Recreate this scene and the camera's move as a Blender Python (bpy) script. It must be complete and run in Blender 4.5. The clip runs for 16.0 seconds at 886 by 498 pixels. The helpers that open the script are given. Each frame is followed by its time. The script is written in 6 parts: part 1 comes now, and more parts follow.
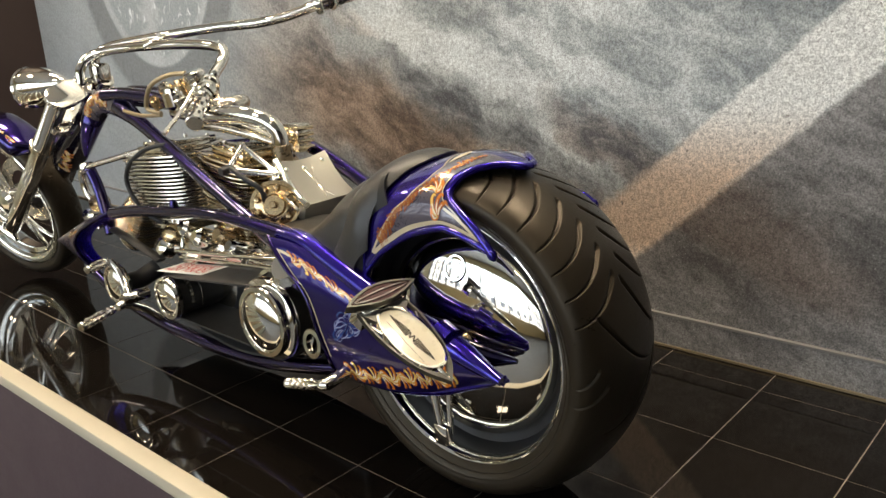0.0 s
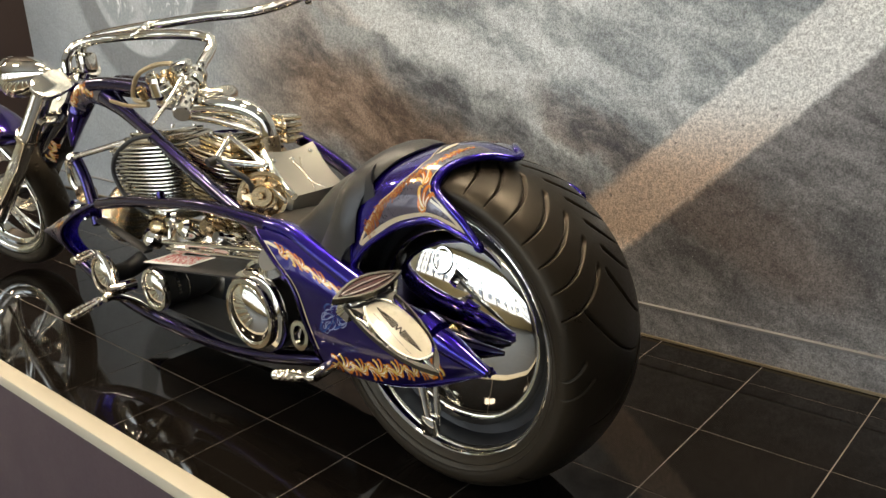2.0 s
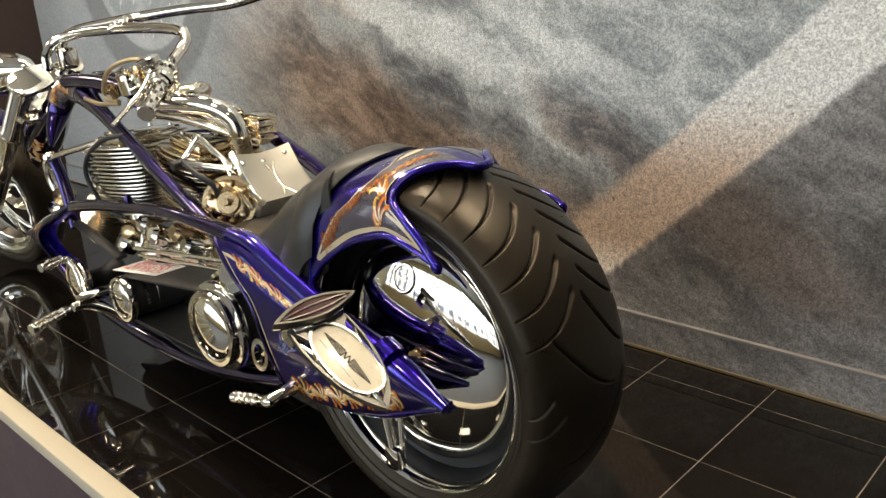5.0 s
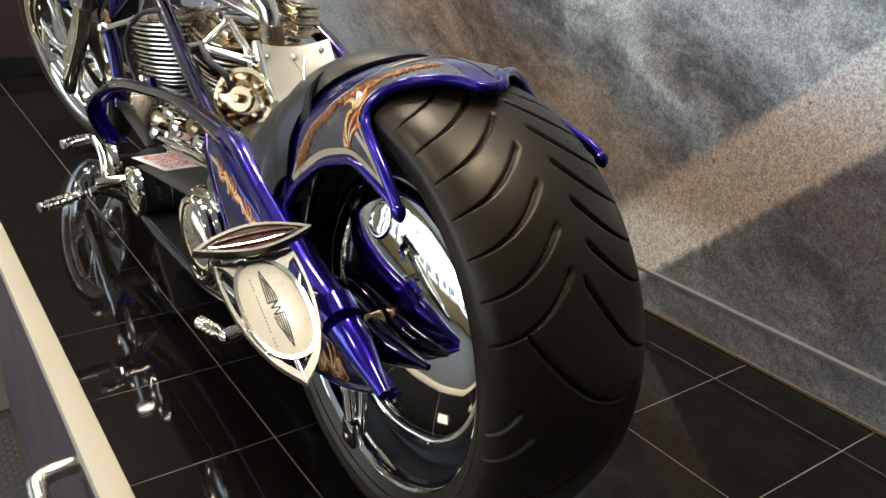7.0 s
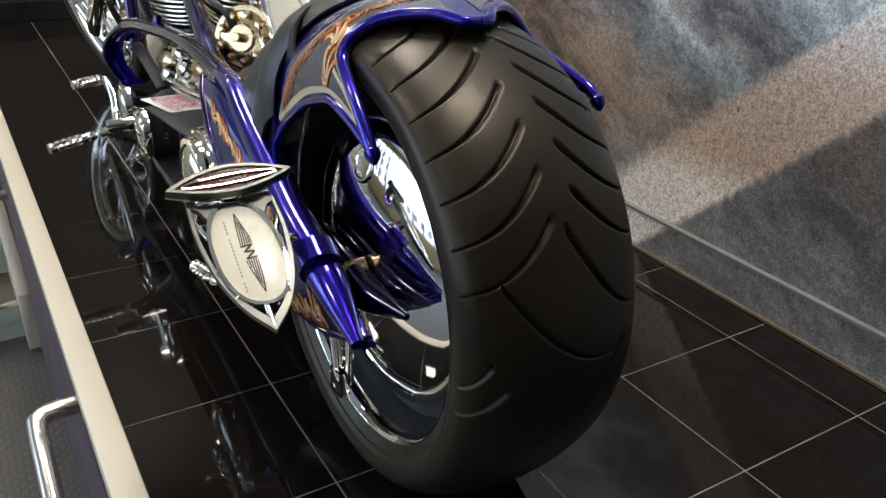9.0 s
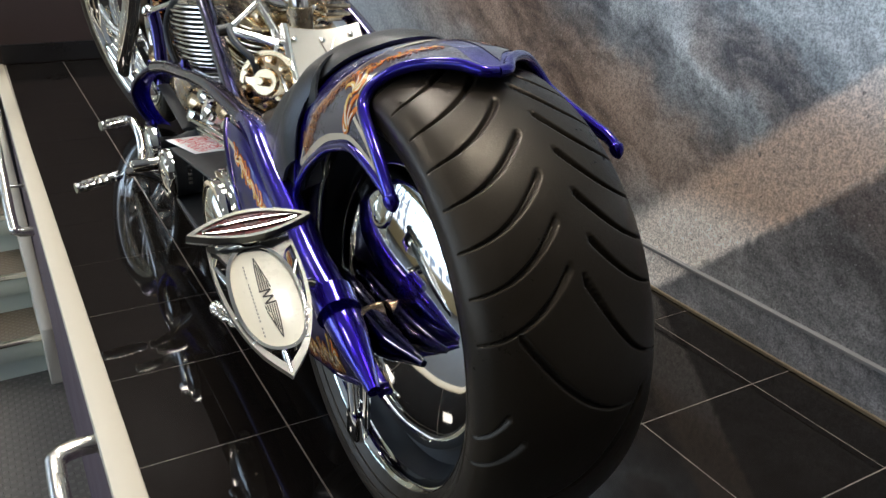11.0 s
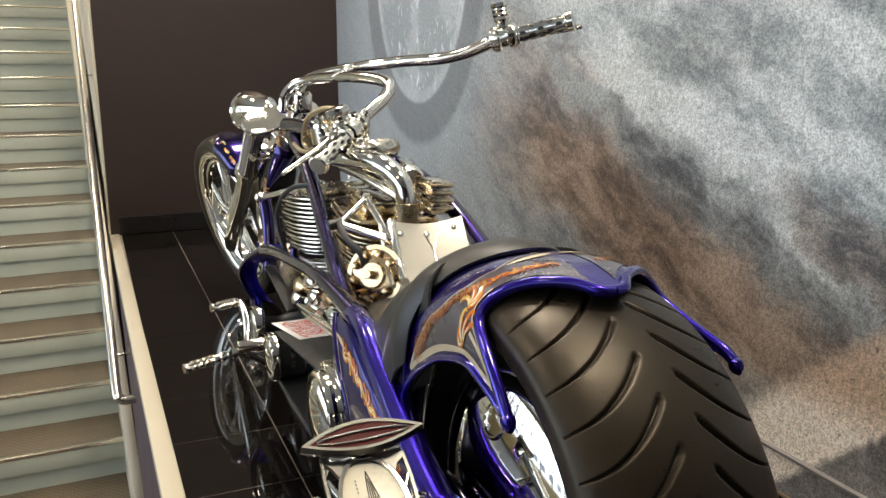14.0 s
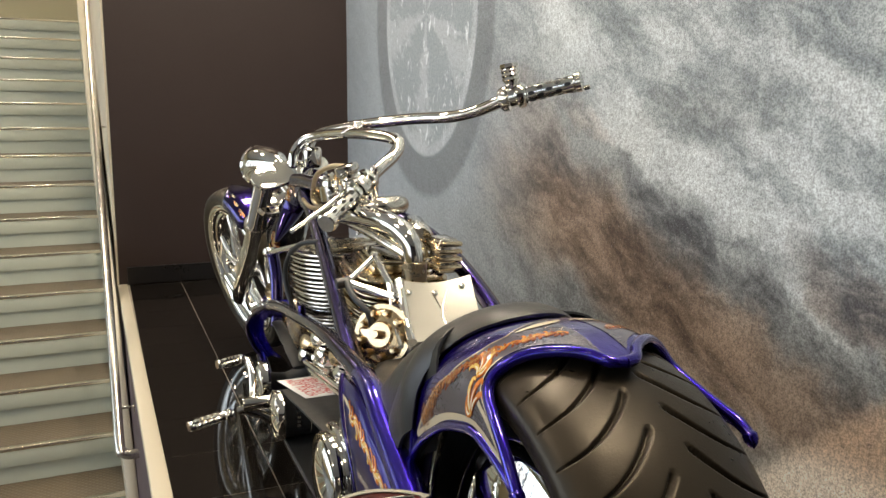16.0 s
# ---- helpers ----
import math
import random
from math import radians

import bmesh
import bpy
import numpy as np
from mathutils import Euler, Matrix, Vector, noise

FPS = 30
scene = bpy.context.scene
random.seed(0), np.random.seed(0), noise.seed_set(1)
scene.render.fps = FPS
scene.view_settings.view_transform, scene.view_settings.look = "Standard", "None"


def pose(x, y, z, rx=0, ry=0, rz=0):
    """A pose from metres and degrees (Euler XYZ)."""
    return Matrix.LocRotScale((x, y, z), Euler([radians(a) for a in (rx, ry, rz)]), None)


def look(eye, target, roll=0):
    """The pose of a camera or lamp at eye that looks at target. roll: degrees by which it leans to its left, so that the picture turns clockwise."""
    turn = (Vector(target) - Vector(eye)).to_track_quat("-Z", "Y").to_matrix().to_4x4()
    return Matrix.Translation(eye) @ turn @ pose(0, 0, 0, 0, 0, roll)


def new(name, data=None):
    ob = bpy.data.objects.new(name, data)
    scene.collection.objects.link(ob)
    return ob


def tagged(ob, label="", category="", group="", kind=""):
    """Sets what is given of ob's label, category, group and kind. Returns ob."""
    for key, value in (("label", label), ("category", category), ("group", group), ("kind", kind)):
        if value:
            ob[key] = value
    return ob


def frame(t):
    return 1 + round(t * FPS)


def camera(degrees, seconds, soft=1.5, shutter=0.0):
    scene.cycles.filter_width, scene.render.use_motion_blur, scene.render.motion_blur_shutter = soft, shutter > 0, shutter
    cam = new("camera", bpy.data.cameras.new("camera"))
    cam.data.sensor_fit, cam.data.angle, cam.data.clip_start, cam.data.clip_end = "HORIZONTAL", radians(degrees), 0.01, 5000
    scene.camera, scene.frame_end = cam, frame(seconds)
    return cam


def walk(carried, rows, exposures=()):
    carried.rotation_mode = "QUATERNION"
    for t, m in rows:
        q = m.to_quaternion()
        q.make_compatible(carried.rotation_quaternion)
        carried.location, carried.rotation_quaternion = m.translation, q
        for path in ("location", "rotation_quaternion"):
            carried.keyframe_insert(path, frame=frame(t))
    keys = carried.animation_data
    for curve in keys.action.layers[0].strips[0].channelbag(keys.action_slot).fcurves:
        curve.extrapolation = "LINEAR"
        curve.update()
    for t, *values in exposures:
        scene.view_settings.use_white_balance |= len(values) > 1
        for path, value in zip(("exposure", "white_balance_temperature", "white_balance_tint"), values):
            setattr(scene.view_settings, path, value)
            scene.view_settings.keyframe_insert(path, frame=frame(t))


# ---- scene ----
cam = camera(57.4, 16.0)
PATH = [
    (0, (-1.104, -1.009, 1.052), (0.311, 0.277, 0.464), -3.0),
    (0.5, (-1.104, -1.01, 1.054), (0.312, 0.271, 0.458), -2.9),
    (1, (-1.101, -1.008, 1.054), (0.317, 0.267, 0.451), -2.8),
    (1.5, (-1.1, -1.013, 1.051), (0.32, 0.259, 0.448), -2.7),
    (2, (-1.097, -1.014, 1.052), (0.326, 0.252, 0.443), -2.7),
    (2.5, (-1.096, -1.016, 1.051), (0.332, 0.245, 0.442), -2.7),
    (3, (-1.095, -1.014, 1.049), (0.344, 0.235, 0.439), -2.6),
    (3.5, (-1.09, -1.011, 1.048), (0.353, 0.23, 0.435), -2.6),
    (3.7, (-1.085, -1.013, 1.049), (0.361, 0.226, 0.435), -2.6),
    (5.8, (-0.666, -0.984, 1.026), (0.577, 0.459, 0.415), -1.4),
    (6, (-0.617, -0.968, 1.008), (0.596, 0.503, 0.403), -0.4),
    (6.5, (-0.537, -0.932, 0.975), (0.59, 0.574, 0.295), 0.5),
    (7, (-0.48, -0.925, 0.952), (0.572, 0.585, 0.168), 2.1),
    (7.5, (-0.426, -0.921, 0.94), (0.555, 0.609, 0.106), 2.3),
    (8, (-0.405, -0.93, 0.929), (0.548, 0.594, 0.053), 2.0),
    (8.2, (-0.4, -0.933, 0.927), (0.55, 0.583, 0.034), 2.0),
    (10.3, (-0.378, -0.936, 0.93), (0.532, 0.615, 0.053), 1.8),
    (10.5, (-0.378, -0.935, 0.932), (0.532, 0.624, 0.071), 1.7),
    (11, (-0.379, -0.932, 0.94), (0.527, 0.653, 0.124), 1.6),
    (11.5, (-0.383, -0.925, 0.953), (0.505, 0.705, 0.208), 1.3),
    (12, (-0.393, -0.915, 0.972), (0.448, 0.773, 0.307), 0.7),
    (12.5, (-0.4, -0.904, 0.99), (0.412, 0.829, 0.407), 0.8),
    (13, (-0.406, -0.894, 1.002), (0.379, 0.869, 0.479), 0.6),
    (13.5, (-0.408, -0.893, 1.009), (0.366, 0.884, 0.515), 0.4),
    (14, (-0.411, -0.894, 1.016), (0.368, 0.889, 0.555), 0.3),
    (14.5, (-0.413, -0.892, 1.025), (0.357, 0.905, 0.602), 0.0),
    (15, (-0.415, -0.89, 1.033), (0.345, 0.918, 0.643), 0.1),
    (15.5, (-0.411, -0.887, 1.039), (0.355, 0.924, 0.672), 0.2),
    (16, (-0.407, -0.881, 1.04), (0.363, 0.931, 0.693), 0.5),
]
TONE = [(0, -0.03, 6400, 10), (3.7, -0.03, 6400, 10), (6, -0.04, 6150, 10), (7, -0.08, 5700, 10), (8, -0.10, 5380, 10), (10.5, -0.08, 5200, 10), (11.5, -0.08, 5150, 10), (12.5, -0.04, 5500, 10), (13.5, -0.03, 5780, 10), (16, -0.04, 6080, 10)]
walk(cam, [(t, look(eye, target, roll)) for t, eye, target, roll in PATH], TONE)

# ---- build ----
# ---------- light ----------
world = bpy.data.worlds.new("world")
scene.world = world
world.use_nodes = True
wn, wl = world.node_tree.nodes, world.node_tree.links
sky = wn.new("ShaderNodeTexSky")
sky.sky_type, sky.sun_disc = "NISHITA", False
sky.sun_elevation, sky.sun_rotation = radians(38), radians(200)
wl.new(sky.outputs["Color"], wn["Background"].inputs["Color"])
wn["Background"].inputs["Strength"].default_value = 0.12


def area(name, m, sx, sy, watts, colour):
    lamp = bpy.data.lights.new(name, "AREA")
    lamp.shape, lamp.size, lamp.size_y, lamp.energy, lamp.color = "RECTANGLE", sx, sy, watts, colour
    ob = new(name, lamp)
    ob.matrix_world = m
    return ob


# daylight in the openings of the glazed front and side, and the ceiling lamps
DAY = (0.80, 0.91, 1.0)
WARM = (1.0, 0.825, 0.60)
area("window_light_side", look((-7.40, 2.2, 1.85), (0, 2.2, 1.85)), 8.6, 2.3, 230, DAY)
LAMPS = [(0.62, -0.35, 68), (0.25, 1.5, 60), (0.25, 3.0, 58), (-2.6, -1.6, 8), (-2.6, 1.2, 46), (-2.0, 4.6, 52), (-1.4, 7.0, 46)]
for lx, ly, watts in LAMPS:
    area("ceiling_lamp_light", look((lx, ly, 3.80), (lx, ly + 0.001, 0)), 0.55, 0.55, watts, WARM)

# ---------- materials ----------
def nodes_of(name):
    m = bpy.data.materials.new(name)
    m.use_nodes = True
    return m, m.node_tree.nodes, m.node_tree.links, m.node_tree.nodes["Principled BSDF"]


def put(link, sock, v):
    if isinstance(v, bpy.types.NodeSocket):
        link.new(v, sock)
    else:
        sock.default_value = v


class Graph:
    """Short forms for shader nodes."""

    def __init__(self, tree):
        self.n, self.l = tree.nodes, tree.links

    def math(self, op, a, b=0.0, c=0.0):
        q = self.n.new("ShaderNodeMath")
        q.operation = op
        for s, v in zip(q.inputs, (a, b, c)):
            put(self.l, s, v)
        return q.outputs[0]

    def smooth(self, v, lo, hi, a=0.0, b=1.0):
        q = self.n.new("ShaderNodeMapRange")
        q.interpolation_type = "SMOOTHSTEP"
        for s, x in zip(q.inputs, (v, lo, hi, a, b)):
            put(self.l, s, x)
        return q.outputs[0]

    def noise(self, scale, detail=3.0, rough=0.55, vec=None, dist=0.0):
        q = self.n.new("ShaderNodeTexNoise")
        q.inputs["Scale"].default_value, q.inputs["Detail"].default_value = scale, detail
        q.inputs["Roughness"].default_value, q.inputs["Distortion"].default_value = rough, dist
        if vec is not None:
            self.l.new(vec, q.inputs["Vector"])
        return q.outputs["Fac"]

    def place(self):
        return self.n.new("ShaderNodeNewGeometry").outputs["Position"]

    def split(self, v):
        q = self.n.new("ShaderNodeSeparateXYZ")
        self.l.new(v, q.inputs[0])
        return q.outputs

    def join(self, x, y, z):
        q = self.n.new("ShaderNodeCombineXYZ")
        for s, v in zip(q.inputs, (x, y, z)):
            put(self.l, s, v)
        return q.outputs[0]

    def mix(self, f, a, b, mode="MIX"):
        q = self.n.new("ShaderNodeMix")
        q.data_type, q.blend_type = "RGBA", mode
        put(self.l, q.inputs[0], f)
        for s, v in ((q.inputs[6], a), (q.inputs[7], b)):
            put(self.l, s, v if isinstance(v, bpy.types.NodeSocket) else (*v, 1.0))
        return q.outputs[2]

    def bump(self, h, strength, dist):
        q = self.n.new("ShaderNodeBump")
        q.inputs["Strength"].default_value, q.inputs["Distance"].default_value = strength, dist
        self.l.new(h, q.inputs["Height"])
        return q.outputs[0]


def plain(name, colour, rough=0.5, metal=0.0, coat=0.0, vary=0.12, scale=18.0, bump=0.0, bscale=120.0, rvary=0.1, spec=0.5):
    """A surface with fine and coarse variation of colour and gloss."""
    m, n, l, b = nodes_of(name)
    g = Graph(m.node_tree)
    pos = g.place()
    big, fine = g.noise(scale * 0.2, 3, 0.6, pos), g.noise(scale * 4, 4, 0.6, pos)
    f = g.math("ADD", g.math("MULTIPLY", big, 0.6), g.math("MULTIPLY", fine, 0.4))
    lo, hi = [c * (1 - vary) for c in colour], [min(1, c * (1 + vary)) for c in colour]
    l.new(g.mix(f, lo, hi), b.inputs["Base Color"])
    put(l, b.inputs["Roughness"], g.smooth(f, 0.3, 0.7, max(0.01, rough * (1 - rvary)), rough * (1 + rvary)))
    b.inputs["Metallic"].default_value = metal
    b.inputs["Specular IOR Level"].default_value = spec
    b.inputs["Coat Weight"].default_value, b.inputs["Coat Roughness"].default_value = coat, 0.03
    if bump:
        l.new(g.bump(g.noise(bscale, 4, 0.6, pos), 0.6, bump), b.inputs["Normal"])
    return m


CHROME = plain("chrome", (0.86, 0.83, 0.76), 0.05, 1.0, vary=0.03, rvary=0.3)
CHROME_DULL = plain("polished_alloy", (0.80, 0.75, 0.65), 0.17, 1.0, vary=0.08, bump=0.0003, bscale=60)
GOLD_ALLOY = plain("golden_alloy", (0.62, 0.46, 0.26), 0.24, 1.0, vary=0.12)
WARM_ALLOY = plain("warm_alloy", (0.82, 0.68, 0.46), 0.17, 1.0, vary=0.1)
STEEL = plain("brushed_steel", (0.72, 0.68, 0.60), 0.24, 1.0, vary=0.08, scale=60)
PURPLE = plain("candy_purple_paint", (0.0120, 0.0036, 0.080), 0.19, 1.0, coat=0.8, vary=0.20, scale=140)
FENDER_PAINT = plain("candy_blue_violet_paint", (0.0185, 0.0055, 0.260), 0.24, 0.85, coat=1.0, vary=0.20, scale=140, spec=0.15)
PANEL_PAINT = plain("pearl_purple_paint", (0.017, 0.0085, 0.135), 0.30, 0.8, coat=0.9, vary=0.22, scale=140, spec=0.15)
PURPLE_LIGHT = plain("violet_grey_paint", (0.090, 0.079, 0.104), 0.28, 0.45, coat=1.0, vary=0.28, scale=60)
BLACK_METAL = plain("black_metal", (0.011, 0.011, 0.012), 0.42, 0.0, vary=0.2)
RUBBER = plain("tyre_rubber", (0.0160, 0.0122, 0.0080), 0.37, vary=0.40, scale=30, rvary=0.30, bump=0.0004, bscale=350, spec=0.38)
# gloss tinted warm, standing in for brown surroundings the tyre would reflect
RUBBER.node_tree.nodes["Principled BSDF"].inputs["Specular Tint"].default_value = (1.0, 0.86, 0.66, 1.0)
BELT = plain("belt_rubber", (0.020, 0.019, 0.018), 0.55, vary=0.2, bump=0.0004, bscale=500)
LEATHER = plain("black_leather", (0.030, 0.028, 0.025), 0.38, vary=0.2, bump=0.0007, bscale=420)
CREAM = plain("cream_enamel", (0.80, 0.74, 0.58), 0.28, coat=0.5, vary=0.04)
ORANGE = plain("orange_paint", (0.62, 0.19, 0.03), 0.25, coat=1.0, vary=0.35, scale=120)
RUST = plain("rust_paint", (0.30, 0.075, 0.020), 0.25, coat=1.0, vary=0.35, scale=120)
DULL_GOLD = plain("dull_gold_paint", (0.48, 0.29, 0.10), 0.25, 0.1, coat=1.0, vary=0.3, scale=120)
GOLD_PAINT = plain("gold_paint", (0.78, 0.50, 0.13), 0.25, 0.15, coat=1.0, vary=0.25, scale=120)
CREAM_PAINT = plain("cream_paint", (0.78, 0.68, 0.46), 0.25, coat=1.0, vary=0.1, scale=90)
PINSTRIPE = plain("pinstripe_paint", (0.62, 0.52, 0.36), 0.25, 0.1, coat=1.0, vary=0.15)
BLUE_INK = plain("blue_paint", (0.035, 0.07, 0.28), 0.25, coat=1.0, vary=0.3, scale=150)
PALE_INK = plain("pale_blue_paint", (0.26, 0.29, 0.55), 0.25, coat=1.0, vary=0.2, scale=150)
RED_LENS = plain("dark_red_lens", (0.07, 0.012, 0.010), 0.15, coat=0.8, vary=0.2)
CARD = plain("white_card", (0.90, 0.88, 0.84), 0.6, vary=0.03)
RED_INK = plain("red_ink", (0.62, 0.035, 0.02), 0.6, vary=0.15)
GREY_INK = plain("grey_ink", (0.30, 0.27, 0.22), 0.6, vary=0.1)
DARK_INK = plain("dark_ink", (0.05, 0.04, 0.03), 0.6, vary=0.1)
HOSE = plain("braided_hose", (0.45, 0.36, 0.22), 0.35, 0.8, vary=0.3, scale=300)
BLACK_HOSE = plain("black_hose", (0.015, 0.015, 0.015), 0.45, vary=0.2)
TILE = plain("black_polished_tile", (0.0068, 0.0054, 0.0044), 0.04, vary=0.35, scale=12, rvary=0.5, spec=0.36)
GROUT = plain("pale_grout", (0.24, 0.205, 0.165), 0.7, vary=0.25, bump=0.0004, bscale=500)
DARK_WALL = plain("plum_wall_paint", (0.0240, 0.0128, 0.0102), 0.55, vary=0.05, bump=0.0006, bscale=160)
BASE_BLACK = plain("black_baseboard", (0.010, 0.009, 0.009), 0.3, vary=0.2)
PURPLE_WALL = plain("purple_wall_paint", (0.074, 0.048, 0.056), 0.55, vary=0.06, bump=0.0006, bscale=160)
CAP = plain("cream_cap_paint", (0.53, 0.48, 0.37), 0.42, vary=0.05, scale=10, bump=0.0004, bscale=90)
RISER = plain("grey_green_riser_paint", (0.46, 0.49, 0.41), 0.45, vary=0.07, scale=12, bump=0.0003)
BEIGE = plain("beige_wall_paint", (0.48, 0.43, 0.27), 0.6, vary=0.05)
CEILING = plain("white_ceiling_paint", (0.60, 0.58, 0.55), 0.7, vary=0.03)
NOSING = plain("aluminium_nosing", (0.80, 0.75, 0.62), 0.24, 1.0, vary=0.1, scale=90)
FRAME_GREY = plain("grey_window_frame", (0.12, 0.12, 0.13), 0.4, 0.4, vary=0.1)


LAMP_GLOW, _n, _l, _b = nodes_of("lamp_diffuser")
_b.inputs["Emission Color"].default_value, _b.inputs["Emission Strength"].default_value = (1.0, 0.82, 0.58, 1), 9.0


def outside():
    """Invented glowing backdrop beyond the glass: sky, pale house fronts with dark openings, a grey street."""
    m, n, l, b = nodes_of("street_backdrop")
    g = Graph(m.node_tree)
    x, y, z = g.split(g.place())
    cell = lambda k, w, o: g.math("FRACT", g.math("ADD", g.math("DIVIDE", k, w), o))
    house = g.noise(0.33, 0, 0.5, g.join(0.0, g.math("FLOOR", g.math("DIVIDE", y, 2.7)), 0.0))
    win = g.math("MULTIPLY", g.smooth(g.math("ABSOLUTE", g.math("SUBTRACT", cell(y, 1.35, 0.2), 0.5)), 0.26, 0.24), g.smooth(g.math("ABSOLUTE", g.math("SUBTRACT", cell(z, 1.5, 0.1), 0.5)), 0.32, 0.30))
    front = g.mix(house, (0.25, 0.27, 0.30), (0.95, 0.93, 0.88))
    front = g.mix(g.math("MULTIPLY", win, 0.85), front, (0.06, 0.08, 0.11))
    roof = g.math("ADD", 2.5, g.math("MULTIPLY", house, 2.2))
    col = g.mix(g.smooth(g.math("SUBTRACT", z, roof), -0.02, 0.02), front, (0.78, 0.90, 1.0))
    col = g.mix(g.smooth(z, -0.15, -0.20), col, g.mix(g.noise(1.2, 3, 0.6), (0.16, 0.16, 0.17), (0.34, 0.34, 0.35)))
    b.inputs["Base Color"].default_value = (0, 0, 0, 1)
    l.new(col, b.inputs["Emission Color"])
    b.inputs["Emission Strength"].default_value = 3.2
    return m


OUTSIDE = outside()


def studded(name, colour, pitch, height):
    """Dark sheet with rows of raised studs."""
    m, n, l, b = nodes_of(name)
    g = Graph(m.node_tree)
    x, y, z = g.split(g.place())
    k = 2 * math.pi / pitch
    s = g.math("MULTIPLY", g.math("SINE", g.math("MULTIPLY", x, k)), g.math("SINE", g.math("MULTIPLY", y, k)))
    h = g.smooth(s, 0.1, 0.6)
    worn = g.noise(9, 4, 0.6)
    col = g.mix(h, [c * 0.7 for c in colour], [c * 1.25 for c in colour])
    l.new(g.mix(g.math("MULTIPLY", worn, 0.5), col, [c * 1.6 for c in colour]), b.inputs["Base Color"])
    b.inputs["Roughness"].default_value = 0.5
    l.new(g.bump(h, 0.8, height), b.inputs["Normal"])
    return m


TREAD = studded("studded_brown_tread", (0.110, 0.085, 0.052), 0.030, 0.002)
MAT = studded("studded_grey_floor", (0.060, 0.055, 0.048), 0.045, 0.002)


def mural():
    """Printed picture of a road: grainy grey asphalt, brown glow, a pale lane line and a large wheel."""
    m, n, l, b = nodes_of("printed_mural")
    g = Graph(m.node_tree)
    x, y, z = g.split(g.place())
    p = g.join(0.0, y, z)
    # coordinates along the streaks (u) and across them (v)
    u = g.math("ADD", g.math("MULTIPLY", y, 0.912), g.math("MULTIPLY", z, 0.411))
    v = g.math("SUBTRACT", g.math("MULTIPLY", z, 0.912), g.math("MULTIPLY", y, 0.411))
    q = g.join(0.0, g.math("MULTIPLY", u, 0.85), g.math("MULTIPLY", v, 1.9))
    warp = g.math("SUBTRACT", g.noise(2.6, 4, 0.6, p), 0.5)
    warp2 = g.math("SUBTRACT", g.noise(4.6, 5, 0.65, p), 0.5)
    uw = g.math("ADD", u, g.math("MULTIPLY", warp, 0.42))
    vw = g.math("ADD", v, g.math("MULTIPLY", warp2, 0.26))
    grain = g.noise(190, 2, 0.7, p)
    coarse = g.noise(70, 3, 0.75, p)
    soft = g.noise(2.6, 5, 0.62, q, 0.5)
    fine = g.noise(9.0, 5, 0.68, q, 0.7)
    patch = g.math("ADD", g.math("MULTIPLY", soft, 0.55), g.math("MULTIPLY", fine, 0.45))
    light = g.smooth(patch, 0.38, 0.62)

    def blob(cu, cv, ru, rv):
        """A soft patch of ink, long in the direction of the streaks."""
        a, c = g.math("DIVIDE", g.math("SUBTRACT", uw, cu), ru), g.math("DIVIDE", g.math("SUBTRACT", vw, cv), rv)
        return g.smooth(g.math("ADD", g.math("POWER", a, 2.0), g.math("POWER", c, 2.0)), 1.0, 0.05)

    base = g.mix(light, (0.150, 0.150, 0.148), (0.330, 0.345, 0.345))
    # pale clouds high up
    high = g.smooth(vw, 0.22, 0.52)
    base = g.mix(g.math("MULTIPLY", high, 0.9), base, g.mix(light, (0.215, 0.240, 0.250), (0.50, 0.535, 0.535)))
    for cu, cv, ru, rv, w in PALE:
        base = g.mix(g.math("MULTIPLY", blob(cu, cv, ru, rv), g.smooth(patch, 0.30, 0.60, w * 0.45, w)), base, (0.66, 0.69, 0.69))
    for cu, cv, ru, rv, w in BROWN:
        base = g.mix(g.math("MULTIPLY", blob(cu, cv, ru, rv), w), base, g.mix(light, (0.105, 0.072, 0.053), (0.385, 0.285, 0.215)))
    for cu, cv, ru, rv, w in DARK:
        base = g.mix(g.math("MULTIPLY", blob(cu, cv, ru, rv), g.smooth(fine, 0.35, 0.60, w, w * 0.45)), base, (0.070, 0.070, 0.078))
    # field beyond the lane line
    slope = g.math("ADD", z, g.math("MULTIPLY", y, 0.92))
    low = g.smooth(slope, 0.412, 0.392)
    field = g.mix(light, (0.085, 0.080, 0.079), (0.235, 0.225, 0.220))
    field = g.mix(g.smooth(z, 0.30, 0.12, 0.0, 0.5), field, g.mix(light, (0.17, 0.17, 0.175), (0.33, 0.33, 0.335)))
    field = g.mix(g.math("MULTIPLY", blob(-0.02, 0.44, 0.45, 0.16), 0.55), field, (0.125, 0.085, 0.066))
    base = g.mix(g.math("MULTIPLY", low, 0.93), base, field)
    # lane line with worn, speckled edges
    e = g.math("MULTIPLY", g.math("SUBTRACT", g.noise(34, 4, 0.7, p), 0.5), 0.045)
    d = g.math("ADD", slope, e)
    lane = g.math("MULTIPLY", g.smooth(d, 0.380, 0.416), g.smooth(d, g.smooth(z, 0.25, 0.75, 0.700, 0.648), g.smooth(z, 0.25, 0.75, 0.600, 0.625)))
    lanecol = g.mix(g.smooth(z, 0.50, 0.78), (0.60, 0.455, 0.345), (0.70, 0.71, 0.69))
    lanecol = g.mix(g.smooth(z, 0.33, 0.20), lanecol, (0.97, 0.90, 0.81))
    worn = g.smooth(patch, 0.34, 0.62, 0.80, 1.0)
    base = g.mix(g.math("MULTIPLY", lane, worn), base, lanecol)
    base = g.mix(g.math("MULTIPLY", lane, g.smooth(g.noise(48, 2, 0.6, p), 0.66, 0.72, 0.0, 0.7)), base, (0.13, 0.11, 0.10))
